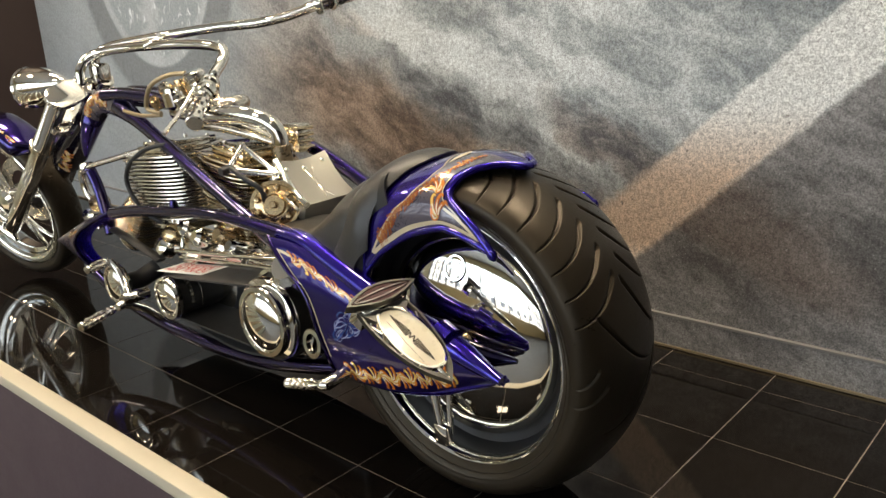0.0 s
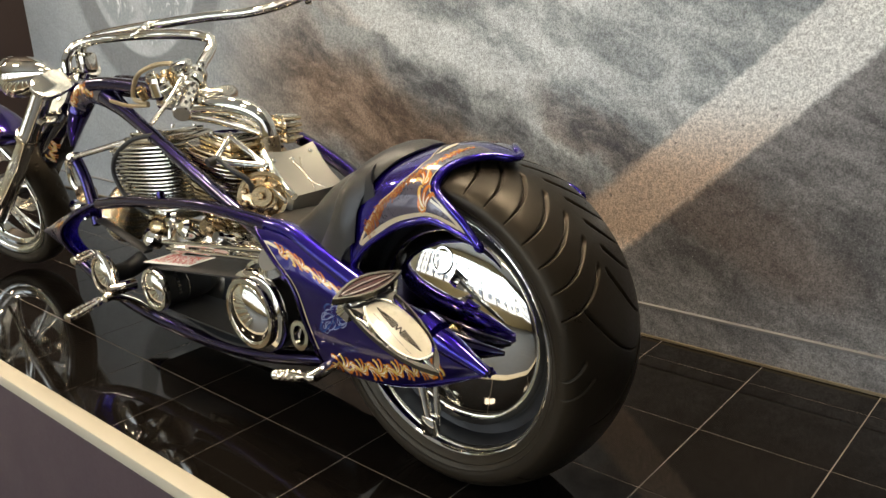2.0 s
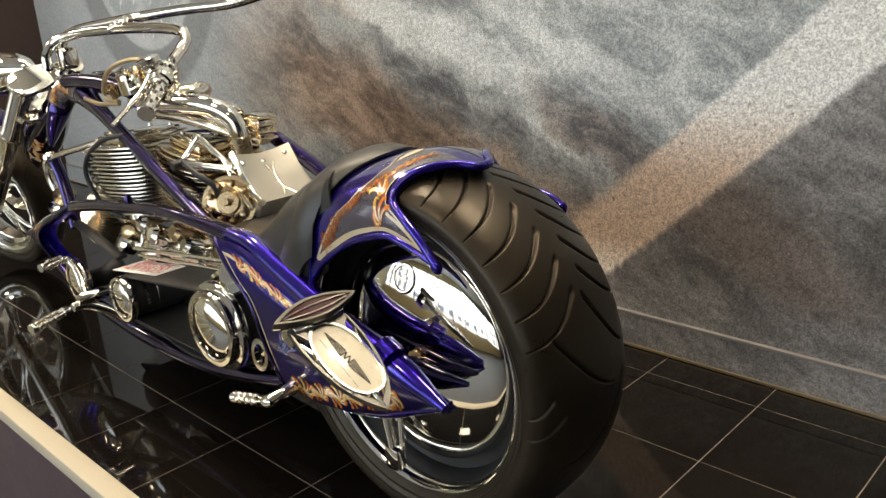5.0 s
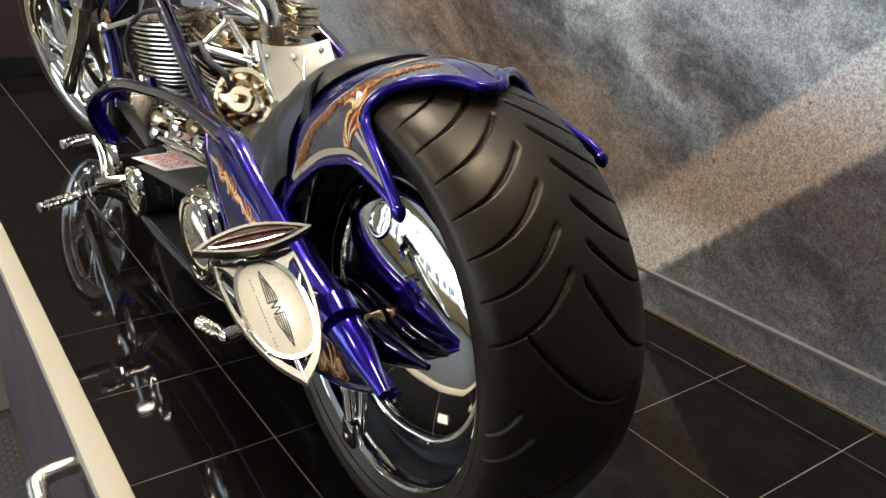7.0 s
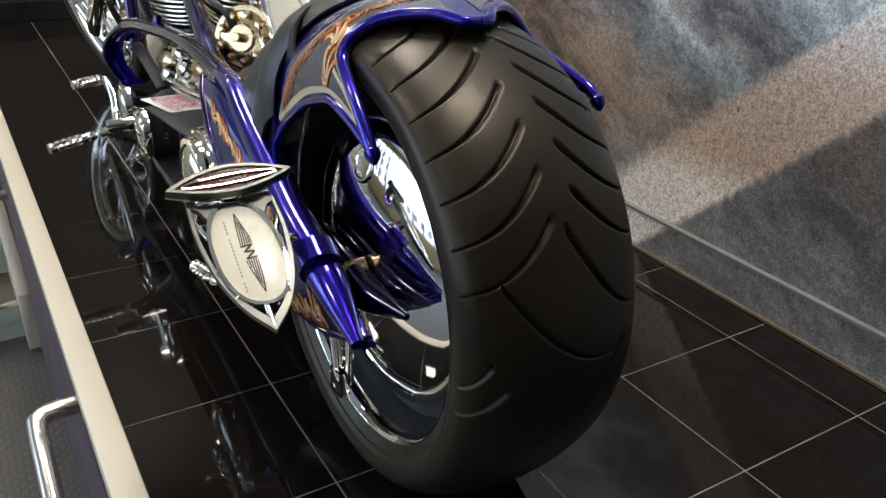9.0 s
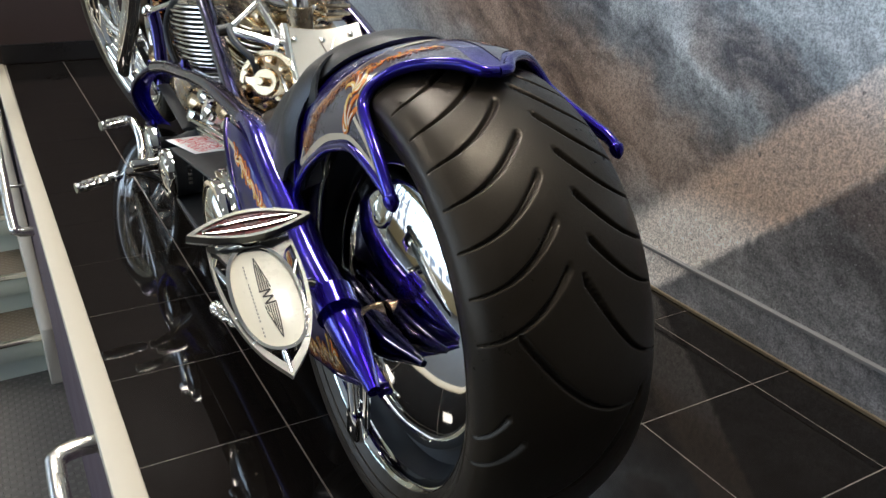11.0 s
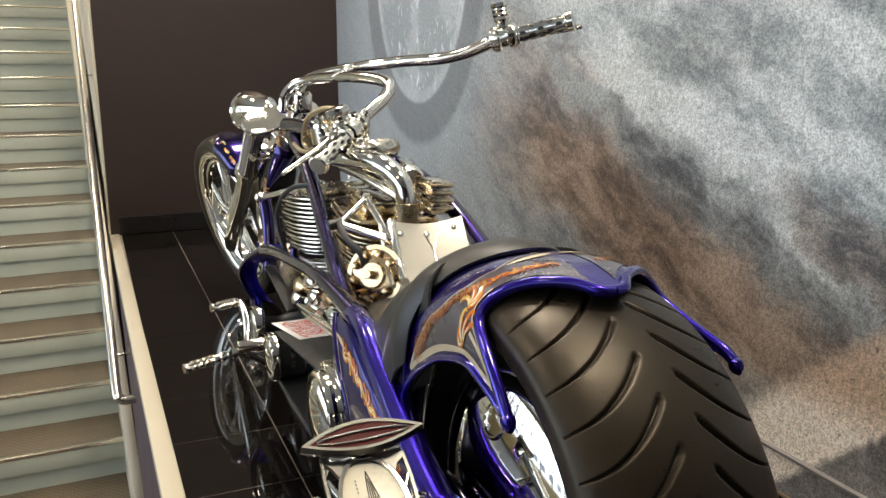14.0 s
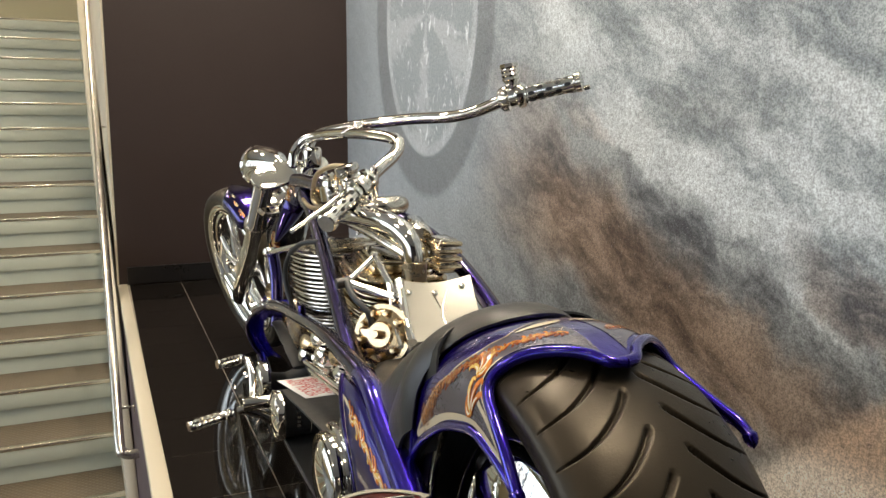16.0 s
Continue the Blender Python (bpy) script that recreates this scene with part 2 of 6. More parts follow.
    # wheel in the picture
    dy, dz = g.math("DIVIDE", g.math("SUBTRACT", y, 2.76), 0.72), g.math("DIVIDE", g.math("SUBTRACT", z, 1.47), 0.85)
    r = g.math("SQRT", g.math("ADD", g.math("POWER", dy, 2.0), g.math("POWER", dz, 2.0)))
    far = g.smooth(y, 1.5, 2.5)
    base = g.mix(g.math("MULTIPLY", far, 0.72), base, g.mix(coarse, (0.33, 0.375, 0.41), (0.45, 0.495, 0.53)))
    tyre = g.math("MULTIPLY", g.smooth(r, 1.04, 0.98), g.smooth(r, 0.76, 0.80))
    base = g.mix(g.math("MULTIPLY", tyre, 0.66), base, (0.155, 0.165, 0.172))
    ang = g.math("ARCTAN2", dz, dy)
    lugs = g.smooth(g.math("SINE", g.math("ADD", g.math("MULTIPLY", ang, 46.0), g.math("MULTIPLY", r, 22.0))), 0.5, 0.9)
    base = g.mix(g.math("MULTIPLY", g.math("MULTIPLY", lugs, tyre), g.smooth(r, 0.88, 0.95, 0.0, 0.16)), base, (0.08, 0.09, 0.10))
    rim = g.smooth(r, 0.80, 0.76)
    spokes = g.smooth(g.math("SINE", g.math("ADD", g.math("MULTIPLY", ang, 5.0), g.math("MULTIPLY", fine, 5.0))), 0.2, 0.9)
    glints = g.smooth(g.noise(13, 2, 0.5, g.join(0.0, g.math("MULTIPLY", y, 2.2), z), 0.8), 0.60, 0.72)
    inner = g.mix(spokes, (0.30, 0.335, 0.355), (0.45, 0.485, 0.505))
    base = g.mix(g.math("MULTIPLY", rim, 0.75), base, g.mix(glints, inner, (0.85, 0.88, 0.90)))
    ringlet = g.math("MULTIPLY", g.smooth(r, 0.79, 0.77), g.smooth(r, 0.70, 0.74))
    base = g.mix(g.math("MULTIPLY", ringlet, 0.5), base, (0.52, 0.55, 0.575))
    # asphalt grain, pale grit and dark pits
    g1 = g.smooth(g.math("ADD", g.math("MULTIPLY", grain, 0.55), g.math("MULTIPLY", coarse, 0.45)), 0.36, 0.64, 0.58, 1.42)
    calm = g.smooth(y, 1.5, 2.8, 0.0, 0.5)
    g1 = g.math("ADD", g.math("MULTIPLY", g1, g.math("SUBTRACT", 1.0, calm)), calm)
    base = g.mix(1.0, base, g.join(g1, g1, g1), "MULTIPLY")
    grit = g.smooth(g.noise(150, 1, 0.5, p), 0.66, 0.76)
    base = g.mix(g.math("MULTIPLY", grit, g.math("SUBTRACT", 0.26, g.math("MULTIPLY", calm, 0.4))), base, (0.78, 0.78, 0.76))
    pits = g.smooth(g.noise(120, 1, 0.5, g.join(0.0, g.math("ADD", y, 7.0), z)), 0.68, 0.75)
    base = g.mix(g.math("MULTIPLY", pits, 0.35), base, (0.07, 0.065, 0.06))
    l.new(base, b.inputs["Base Color"])
    b.inputs["Roughness"].default_value = 0.48
    b.inputs["Specular IOR Level"].default_value = 0.35
    l.new(g.bump(grain, 0.15, 0.0004), b.inputs["Normal"])
    return m


# patches of the mural: place and reach along and across its streaks, and strength
PALE = ((1.05, 0.46, 0.85, 0.10, 0.85), (1.89, 0.56, 0.34, 0.10, 0.75), (0.80, 0.62, 0.50, 0.06, 0.6), (0.90, 0.82, 0.55, 0.08, 0.6), (1.45, 0.38, 0.35, 0.05, 0.7), (0.55, 0.37, 0.30, 0.035, 0.6), (0.10, 0.62, 0.35, 0.09, 0.5), (1.30, 0.72, 0.25, 0.07, 0.4))
BROWN = ((1.28, 0.04, 0.90, 0.25, 0.95), (0.62, 0.15, 0.55, 0.14, 0.75), (1.95, -0.10, 0.50, 0.26, 0.55), (2.05, 0.22, 0.40, 0.14, 0.35), (1.65, 0.36, 0.22, 0.05, 0.3), (0.30, 0.24, 0.22, 0.08, 0.4), (0.46, 0.45, 0.34, 0.10, 0.6))
DARK = ((0.95, 0.285, 0.60, 0.060, 0.85), (1.30, 0.31, 0.20, 0.06, 0.6), (0.50, 0.26, 0.30, 0.05, 0.3), (0.55, 0.12, 0.28, 0.045, 0.25), (1.75, 0.16, 0.28, 0.06, 0.5), (1.25, -0.30, 1.0, 0.16, 0.45), (1.20, 0.60, 0.25, 0.04, 0.3), (0.28, 0.36, 0.25, 0.04, 0.4), (0.42, 0.47, 0.36, 0.11, 0.85), (0.20, 0.62, 0.25, 0.05, 0.35))
MURAL = mural()

# ---------- mesh helpers ----------
def under(ob, parent, label=""):
    """Make ob, whose vertices stand in world places, a part of parent."""
    if parent is not None:
        ob.parent = parent
        if parent.type == "EMPTY":
            ob.matrix_parent_inverse = Matrix.Translation(-parent.location)
    if label:
        ob["label"] = label
    return ob


def thing(name, at, label, category, group="", kind=""):
    ob = new(name)
    ob.empty_display_size = 0.05
    ob.location = at
    return tagged(ob, label, category, group, kind)


def from_bm(name, bm, mat, parent=None, label="", smooth=True, sharp=40):
    me = bpy.data.meshes.new(name)
    bmesh.ops.recalc_face_normals(bm, faces=bm.faces)
    if smooth:
        for e in bm.edges:
            if len(e.link_faces) == 2 and e.calc_face_angle(0) > radians(sharp):
                e.smooth = False
        for f in bm.faces:
            f.smooth = True
    bm.to_mesh(me)
    bm.free()
    me.materials.append(mat)
    return under(new(name, me), parent, label)


def part(name, bm, mat, parent, label="", smooth=True, sharp=40):
    return from_bm(name, bm, mat, parent, label, smooth, sharp)


def bm_box(lo, hi, bevel=0.0, seg=2):
    bm = bmesh.new()
    bmesh.ops.create_cube(bm, size=1)
    lo, hi = Vector(lo), Vector(hi)
    for v in bm.verts:
        v.co = Vector(((v.co[i] + 0.5) * (hi[i] - lo[i]) + lo[i] for i in range(3)))
    if bevel:
        bmesh.ops.bevel(bm, geom=bm.edges[:], offset=bevel, segments=seg, profile=0.5, affect="EDGES")
    return bm


def spline(pts, n):
    """Catmull-Rom through points of any dimension."""
    p = np.array(pts, float)
    p = np.vstack([2 * p[0] - p[1], p, 2 * p[-1] - p[-2]])
    out = []
    k = len(p) - 3
    for i in range(n):
        t = i / (n - 1) * k
        j = min(int(t), k - 1)
        t -= j
        a, b, c, d = p[j : j + 4]
        out.append(0.5 * (2 * b + (c - a) * t + (2 * a - 5 * b + 4 * c - d) * t * t + (3 * b - a - 3 * c + d) * t**3))
    return np.array(out)


def bm_tube(pts, rad, n=24, seg=14, caps=True, straight=False, flat=1.0, bm=None, into=None):
    """A tube through points; rad is one radius or one per point; flat squeezes it along the second frame axis."""
    bm = bm or bmesh.new()
    rads = [rad] * len(pts) if isinstance(rad, (int, float)) else list(rad)
    q = np.array([[*p, r] for p, r in zip(pts, rads)], float)
    q = q if straight else spline(q, n)
    c = [Vector(a[:3]) for a in q]
    up = Vector((0, 0, 1))
    d0 = (c[1] - c[0]).normalized()
    side = d0.cross(Vector((1, 0, 0)) if abs(d0.x) < 0.8 else up).normalized()
    rings = []
    for i, a in enumerate(c):
        d = (c[min(i + 1, len(c) - 1)] - c[max(i - 1, 0)]).normalized()
        side = (side - d * side.dot(d)).normalized()
        other = d.cross(side)
        r = max(q[i][3], 1e-4)
        rings.append([bm.verts.new(a + side * (r * math.cos(t) * flat) + other * (r * math.sin(t))) for t in (2 * math.pi * k / seg for k in range(seg))])
    for a, b in zip(rings, rings[1:]):
        for k in range(seg):
            bm.faces.new((a[k], a[(k + 1) % seg], b[(k + 1) % seg], b[k]))
    if caps:
        bm.faces.new(rings[0][::-1])
        bm.faces.new(rings[-1])
    return bm


def axes(at, direction):
    """A matrix with z along direction at a place."""
    return Matrix.Translation(at) @ Vector(direction).to_track_quat("Z", "Y").to_matrix().to_4x4()


def bm_lathe(profile, m, seg=40, bm=None, closed=False):
    """Profile of (radius, height) turned about the z axis of m."""
    bm = bm or bmesh.new()
    rings = []
    for r, h in profile:
        if r < 1e-5:
            rings.append([bm.verts.new(m @ Vector((0, 0, h)))])
        else:
            rings.append([bm.verts.new(m @ Vector((r * math.cos(2 * math.pi * k / seg), r * math.sin(2 * math.pi * k / seg), h))) for k in range(seg)])
    pairs = list(zip(rings, rings[1:])) + ([(rings[-1], rings[0])] if closed else [])
    for a, b in pairs:
        for k in range(seg):
            k2 = (k + 1) % seg
            if len(a) == 1 and len(b) == 1:
                continue
            if len(a) == 1:
                bm.faces.new((a[0], b[k2], b[k]))
            elif len(b) == 1:
                bm.faces.new((a[k], a[k2], b[0]))
            else:
                bm.faces.new((a[k], a[k2], b[k2], b[k]))
    return bm


def bm_rod(a, b, r, seg=14, bm=None):
    d = Vector(b) - Vector(a)
    h, c = d.length, min(r * 0.25, 0.002)
    return bm_lathe([(0, 0), (r - c, 0), (r, c), (r, h - c), (r - c, h), (0, h)], axes(a, d), seg, bm)


def bm_plate(outline, lift, m, bevel=0.0):
    """A flat outline of (x, y) thickened by lift along z, in the frame m."""
    bm = bmesh.new()
    f = bm.faces.new([bm.verts.new((*p, 0)) for p in outline])
    top = bmesh.ops.extrude_face_region(bm, geom=[f])["geom"]
    for v in top:
        if isinstance(v, bmesh.types.BMVert):
            v.co.z += lift
    if bevel:
        edges = [e for e in bm.edges if abs(e.verts[0].co.z - lift) < 1e-6 and abs(e.verts[1].co.z - lift) < 1e-6]
        bmesh.ops.bevel(bm, geom=edges, offset=bevel, segments=2, profile=0.5, affect="EDGES")
    bm.transform(m)
    return bm


def grid_faces(nu, nv, wrap_u=False, wrap_v=False, base=0):
    out = []
    for i in range(nu if wrap_u else nu - 1):
        for j in range(nv if wrap_v else nv - 1):
            i2, j2 = (i + 1) % nu, (j + 1) % nv
            out.append((base + i * nv + j, base + i2 * nv + j, base + i2 * nv + j2, base + i * nv + j2))
    return out


def shell(name, grid, mat, thick, parent, label=""):
    """A curved sheet from a grid of points, thickened along its normals, with closed rims."""
    g = np.array(grid, float)
    nu, nv, _ = g.shape
    du, dv = np.gradient(g, axis=0), np.gradient(g, axis=1)
    nr = np.cross(du, dv)
    nr /= np.maximum(np.linalg.norm(nr, axis=2, keepdims=True), 1e-9)
    inner = g - nr * thick
    verts = np.vstack([g.reshape(-1, 3), inner.reshape(-1, 3)])
    k = nu * nv
    f = grid_faces(nu, nv) + [(a + k, d + k, c + k, b + k) for a, b, c, d in grid_faces(nu, nv)]
    for i in range(nu - 1):
        f.append((i * nv, i * nv + k, (i + 1) * nv + k, (i + 1) * nv))
        f.append((i * nv + nv - 1, (i + 1) * nv + nv - 1, (i + 1) * nv + nv - 1 + k, i * nv + nv - 1 + k))
    for j in range(nv - 1):
        f.append((j, j + 1, j + 1 + k, j + k))
        o = (nu - 1) * nv
        f.append((o + j, o + j + k, o + j + 1 + k, o + j + 1))
    bm = bmesh.new()
    vs = [bm.verts.new(v) for v in verts]
    for q in f:
        bm.faces.new([vs[i] for i in q])
    bmesh.ops.remove_doubles(bm, verts=bm.verts, dist=1e-5)
    return from_bm(name, bm, mat, parent, label, sharp=50)


# ---------- the room ----------
T = 0.305
X_EDGE, X_CAP, X_WALL, Y_END, LOW = -0.268, -0.314, 1.045, 4.085, -1.0


def wall(name, lo, hi, mat, label, category="wall"):
    return tagged(from_bm(name, bm_box(lo, hi), mat, smooth=False), label, category, kind="structure")


wall("wall_mural", (X_WALL, -7.0, -1.0), (X_WALL + 0.15, 12.5, 5.0), MURAL, "wall covered with a printed grey asphalt mural", "mural wall")
wall("wall_end", (-0.338, Y_END, LOW), (X_WALL, 12.3, 5.0), DARK_WALL, "plain dark plum painted end wall")
bb = wall("baseboard_end", (X_EDGE - 0.026, Y_END - 0.014, 0.004), (X_WALL - 0.016, Y_END, 0.103), BASE_BLACK, "low glossy black baseboard along the plum wall", "baseboard")
wall("baseboard_mural", (X_WALL - 0.012, -6.8, 0.008), (X_WALL, Y_END - 0.016, 0.100), MURAL, "low baseboard wrapped in the grey mural print", "baseboard")
trim = wall("trim_mural_top", (X_WALL - 0.014, -6.8, 0.100), (X_WALL, Y_END - 0.016, 0.107), plain("grey_trim", (0.20, 0.195, 0.19), 0.5), "thin pale grey trim strip on the baseboard", "trim")
wall("trim_mural_floor", (X_WALL - 0.018, -6.8, 0.002), (X_WALL - 0.012, Y_END - 0.016, 0.009), plain("bronze_trim", (0.34, 0.27, 0.17), 0.35, 0.7), "thin bronze strip where the mural meets the tiles", "trim")


def sheared(bm, k):
    """The platform's edge and its wall run slightly outward towards the far end."""
    for v in bm.verts:
        v.co.x -= k * v.co.y
    return bm


tagged(from_bm("purple_side_wall", sheared(bm_box((X_CAP - 0.002, -6.8, LOW), (X_EDGE - 0.006, Y_END - 0.002, -0.034)), 0.007), PURPLE_WALL, smooth=False), "purple painted side wall of the raised platform", "wall", kind="structure")
stair_wall = bm_box((-0.352, Y_END, LOW), (-0.340, 12.3, 5.0))
for v in stair_wall.verts:
    v.co.x -= 0.024 * (v.co.y - Y_END)
tagged(from_bm("stair_wall", stair_wall, CAP, smooth=False), "cream painted wall beside the staircase", "wall", kind="structure")
cap = sheared(bm_box((X_CAP - 0.006, -6.8, -0.034), (X_EDGE, Y_END - 0.003, 0.004), 0.004), 0.007)
tagged(from_bm("platform_cap", cap, CAP), "cream painted cap board along the platform edge", "cap board", kind="structure")
wall("platform_base", (X_EDGE + 0.001, -6.8, LOW), (X_WALL - 0.001, Y_END - 0.001, -0.012), GROUT, "solid base under the tiled platform", "platform")
wall("lower_floor", (-7.2, -6.8, LOW - 0.1), (X_CAP + 0.04, 12.3, LOW), MAT, "dark studded rubber floor beside the platform", "floor")
wall("ceiling", (-7.2, -7.0, 3.9), (X_WALL + 0.1, 12.3, 4.0), CEILING, "plain white painted ceiling", "ceiling")
wall("wall_back_upper", (-7.2, 10.2, LOW), (X_CAP - 0.005, 10.35, 3.9), BEIGE, "plain beige wall behind the stair landing")

# glazed front and side with real openings
def glazed(name, axis, at, lo, hi, n, zlo, zhi):
    """A wall with a row of window openings: sill, head, piers and mullions."""
    t = thing(name, (0, 0, 0), "wide glazed shop front with grey window frames", "window wall", kind="structure")

    def b(pname, a0, a1, z0, z1, d=0.12, mat=FRAME_GREY):
        p0, p1 = ((a0, at - d / 2, z0), (a1, at + d / 2, z1)) if axis == "y" else ((at - d / 2, a0, z0), (at + d / 2, a1, z1))
        part(pname, bm_box(p0, p1, 0.004), mat, t)

    b("sill", lo, hi, LOW, zlo, 0.2, BEIGE)
    b("head", lo, hi, zhi, 3.9, 0.2, BEIGE)
    w = (hi - lo) / n
    for i in range(n + 1):
        b("mullion", lo + i * w - 0.05 + (0.05 if i == 0 else 0) - (0.05 if i == n else 0), lo + i * w + 0.05 + (0.05 if i == 0 else 0) - (0.05 if i == n else 0), zlo, zhi)
    b("transom", lo, hi, 1.95, 2.02, 0.08)
    return t


for lx, ly, watts in LAMPS:
    lamp = thing("ceiling_light", (lx, ly, 3.9), "square recessed ceiling light with a warm diffuser", "ceiling light", "ceiling lights")
    fr = bmesh.new()
    for a, b in (((-0.32, -0.32), (0.32, -0.28)), ((-0.32, 0.28), (0.32, 0.32)), ((-0.32, -0.28), (-0.28, 0.28)), ((0.28, -0.28), (0.32, 0.28))):
        q = bm_box((lx + a[0], ly + a[1], 3.84), (lx + b[0], ly + b[1], 3.899))
        me = bpy.data.meshes.new("tmp")
        q.to_mesh(me)
        q.free()
        fr.from_mesh(me)
        bpy.data.meshes.remove(me)
    part("frame", fr, FRAME_GREY, lamp, smooth=False)
    part("diffuser", bm_box((lx - 0.279, ly - 0.279, 3.87), (lx + 0.279, ly + 0.279, 3.898)), LAMP_GLOW, lamp, smooth=False)

# unseen; added to light the room and give the chrome something to reflect
wall("backdrop", (-12.1, -16.0, -1.2), (-12.0, 20.0, 7.0), OUTSIDE, "invented glowing street backdrop beyond the windows", "backdrop")
# unseen wall, added solid to keep light off the tyre from behind
wall("wall_behind", (-7.2, -6.95, LOW), (X_WALL, -6.8, 3.9), DARK_WALL, "plain unseen plum wall added to close the near end of the room")
glazed("window_side", "x", -7.15, -6.8, 10.2, 14, 0.0, 3.05)

# ---------- staircase ----------
RISE, GO, Y0, Z0 = 0.17, 0.291, 2.735 - 0.291, -0.83
XS0, XS1, XW = -2.6, -0.378, -0.329
stairs = thing("staircase", (XW, 2.4, LOW), "straight staircase with grey risers and studded brown treads", "staircase", kind="structure")
for k in range(16):
    y, z = Y0 + k * GO, Z0 + k * RISE
    part("riser", bm_box((XS0, y + 0.022, z - RISE), (XS1, y + 0.040, z - 0.012)), RISER, stairs, smooth=False)
    part("fascia", bm_box((XS0, y + 0.004, z - 0.085), (XS1, y + 0.021, z - 0.013), 0.002), RISER, stairs)
    part("tread", bm_box((XS0, y + 0.036, z - 0.012), (XS1, y + GO + 0.021, z)), TREAD, stairs, "studded brown tread", smooth=False)
    part("nosing", bm_box((XS0, y, z - 0.012), (XS1, y + 0.035, z + 0.003), 0.003), NOSING, stairs, "bright aluminium nosing")
yt, zt = Y0 + 16 * GO, Z0 + 15 * RISE
part("landing", bm_box((XS0, yt + 0.022, zt - 0.2), (XW - 0.002, 10.0, zt)), BEIGE, stairs, smooth=False)


def bm_sloped(x0, x1, ya, yb, za, depth, slope):
    bm = bmesh.new()
    pts = [(ya, LOW), (ya, za), (yb, za + (yb - ya) * slope), (yb, za + (yb - ya) * slope - depth), (ya + 0.25, LOW)]
    a = [bm.verts.new((x0, *p)) for p in pts]
    b = [bm.verts.new((x1, *p)) for p in pts]
    bm.faces.new(a)
    bm.faces.new(b[::-1])
    for i in range(len(pts)):
        bm.faces.new((a[i], b[i], b[(i + 1) % 5], a[(i + 1) % 5]))
    bmesh.ops.bevel(bm, geom=bm.edges[:], offset=0.003, segments=1, affect="EDGES")
    return bm


part("stringer", bm_sloped(XS1 + 0.001, XW - 0.002, Y0 - 0.11, Y0 + 16 * GO, -0.740, 0.5, RISE / GO), CAP, stairs, "cream painted stringer board")

stairs.rotation_euler.z = radians(1.5)
SLOPE = RISE / GO
RAIL_X = -0.399


def rail_z(y):
    return 0.02 + SLOPE * (y - 2.735)


rail = thing("stair_handrail", (XW, 2.4, -0.3), "round brushed steel handrail fixed to the stair wall", "handrail")
ys = 2.25
part("tube", bm_tube([(XW, ys, rail_z(ys) - 0.014), (XW - 0.040, ys, rail_z(ys) - 0.012), (RAIL_X + 0.012, ys + 0.006, rail_z(ys) - 0.004), (RAIL_X, ys + 0.04, rail_z(ys + 0.04)), (RAIL_X, ys + 0.4, rail_z(ys + 0.4)), (RAIL_X, 5.0, rail_z(5.0)), (RAIL_X, 8.5, rail_z(8.5))], 0.019, 90, 18), STEEL, rail)
for y in (2.50, 4.35, 6.0, 7.4):
    part("bracket", bm_tube([(RAIL_X, y, rail_z(y) - 0.012), (RAIL_X + 0.01, y, rail_z(y) - 0.055), (XW - 0.006, y, rail_z(y) - 0.06)], 0.006, 14, 10), STEEL, rail)
    part("wall_plate", bm_lathe([(0, 0), (0.03, 0), (0.03, 0.004), (0.012, 0.007), (0, 0.007)], axes((XW, y, rail_z(y) - 0.06), (-1, 0, 0)), 24), STEEL, rail)
rail.rotation_euler.z = radians(0.35)
low_rail = thing("platform_handrail", (X_CAP, 0.5, -0.1), "round brushed steel rail fixed to the platform wall", "handrail")
part("tube", bm_tube([(X_CAP, 0.52, -0.075), (-0.36, 0.52, -0.075), (-0.392, 0.505, -0.077), (-0.40, 0.46, -0.085), (-0.40, 0.1, -0.125), (-0.40, -2.5, -0.45)], 0.019, 60, 18), STEEL, low_rail)
part("wall_plate", bm_lathe([(0, 0), (0.034, 0), (0.034, 0.004), (0.022, 0.008), (0, 0.008)], axes((X_CAP, 0.52, -0.075), (-1, 0, 0)), 24), STEEL, low_rail)

# ---------- motorcycle ----------
CX = 0.187
bike = thing("motorcycle", (CX, 1.2, 0.0), "long custom chopper motorcycle in candy purple with flame scrolls and chrome", "motorcycle")


def mirror(p):
    return (2 * CX - p[0], *p[1:])


# -- rear wheel
WX, WY, WR, WW = 0.1720, 0.034, 0.367, 0.1335
WC = Vector((WX, WY, WR))
RIM_C = Vector((CX, WY, WR))


def tyre_section(r, w, bead, nv):
    """Half sections joined at the crown: bead, bulging sidewall, shoulder and crown, as (sideways, radius)."""
    k = r - bead
    half = [(w * 0.84, bead - 0.004), (w * 0.90, bead + k * 0.07), (w * 0.98, bead + k * 0.25), (w, bead + k * 0.42), (w * 0.97, bead + k * 0.56), (w * 0.86, bead + k * 0.715), (w * 0.65, bead + k * 0.855), (w * 0.34, bead + k * 0.962), (0, r)]
    full = [(-x, z) for x, z in half] + half[-2::-1]
    return spline(full, nv)


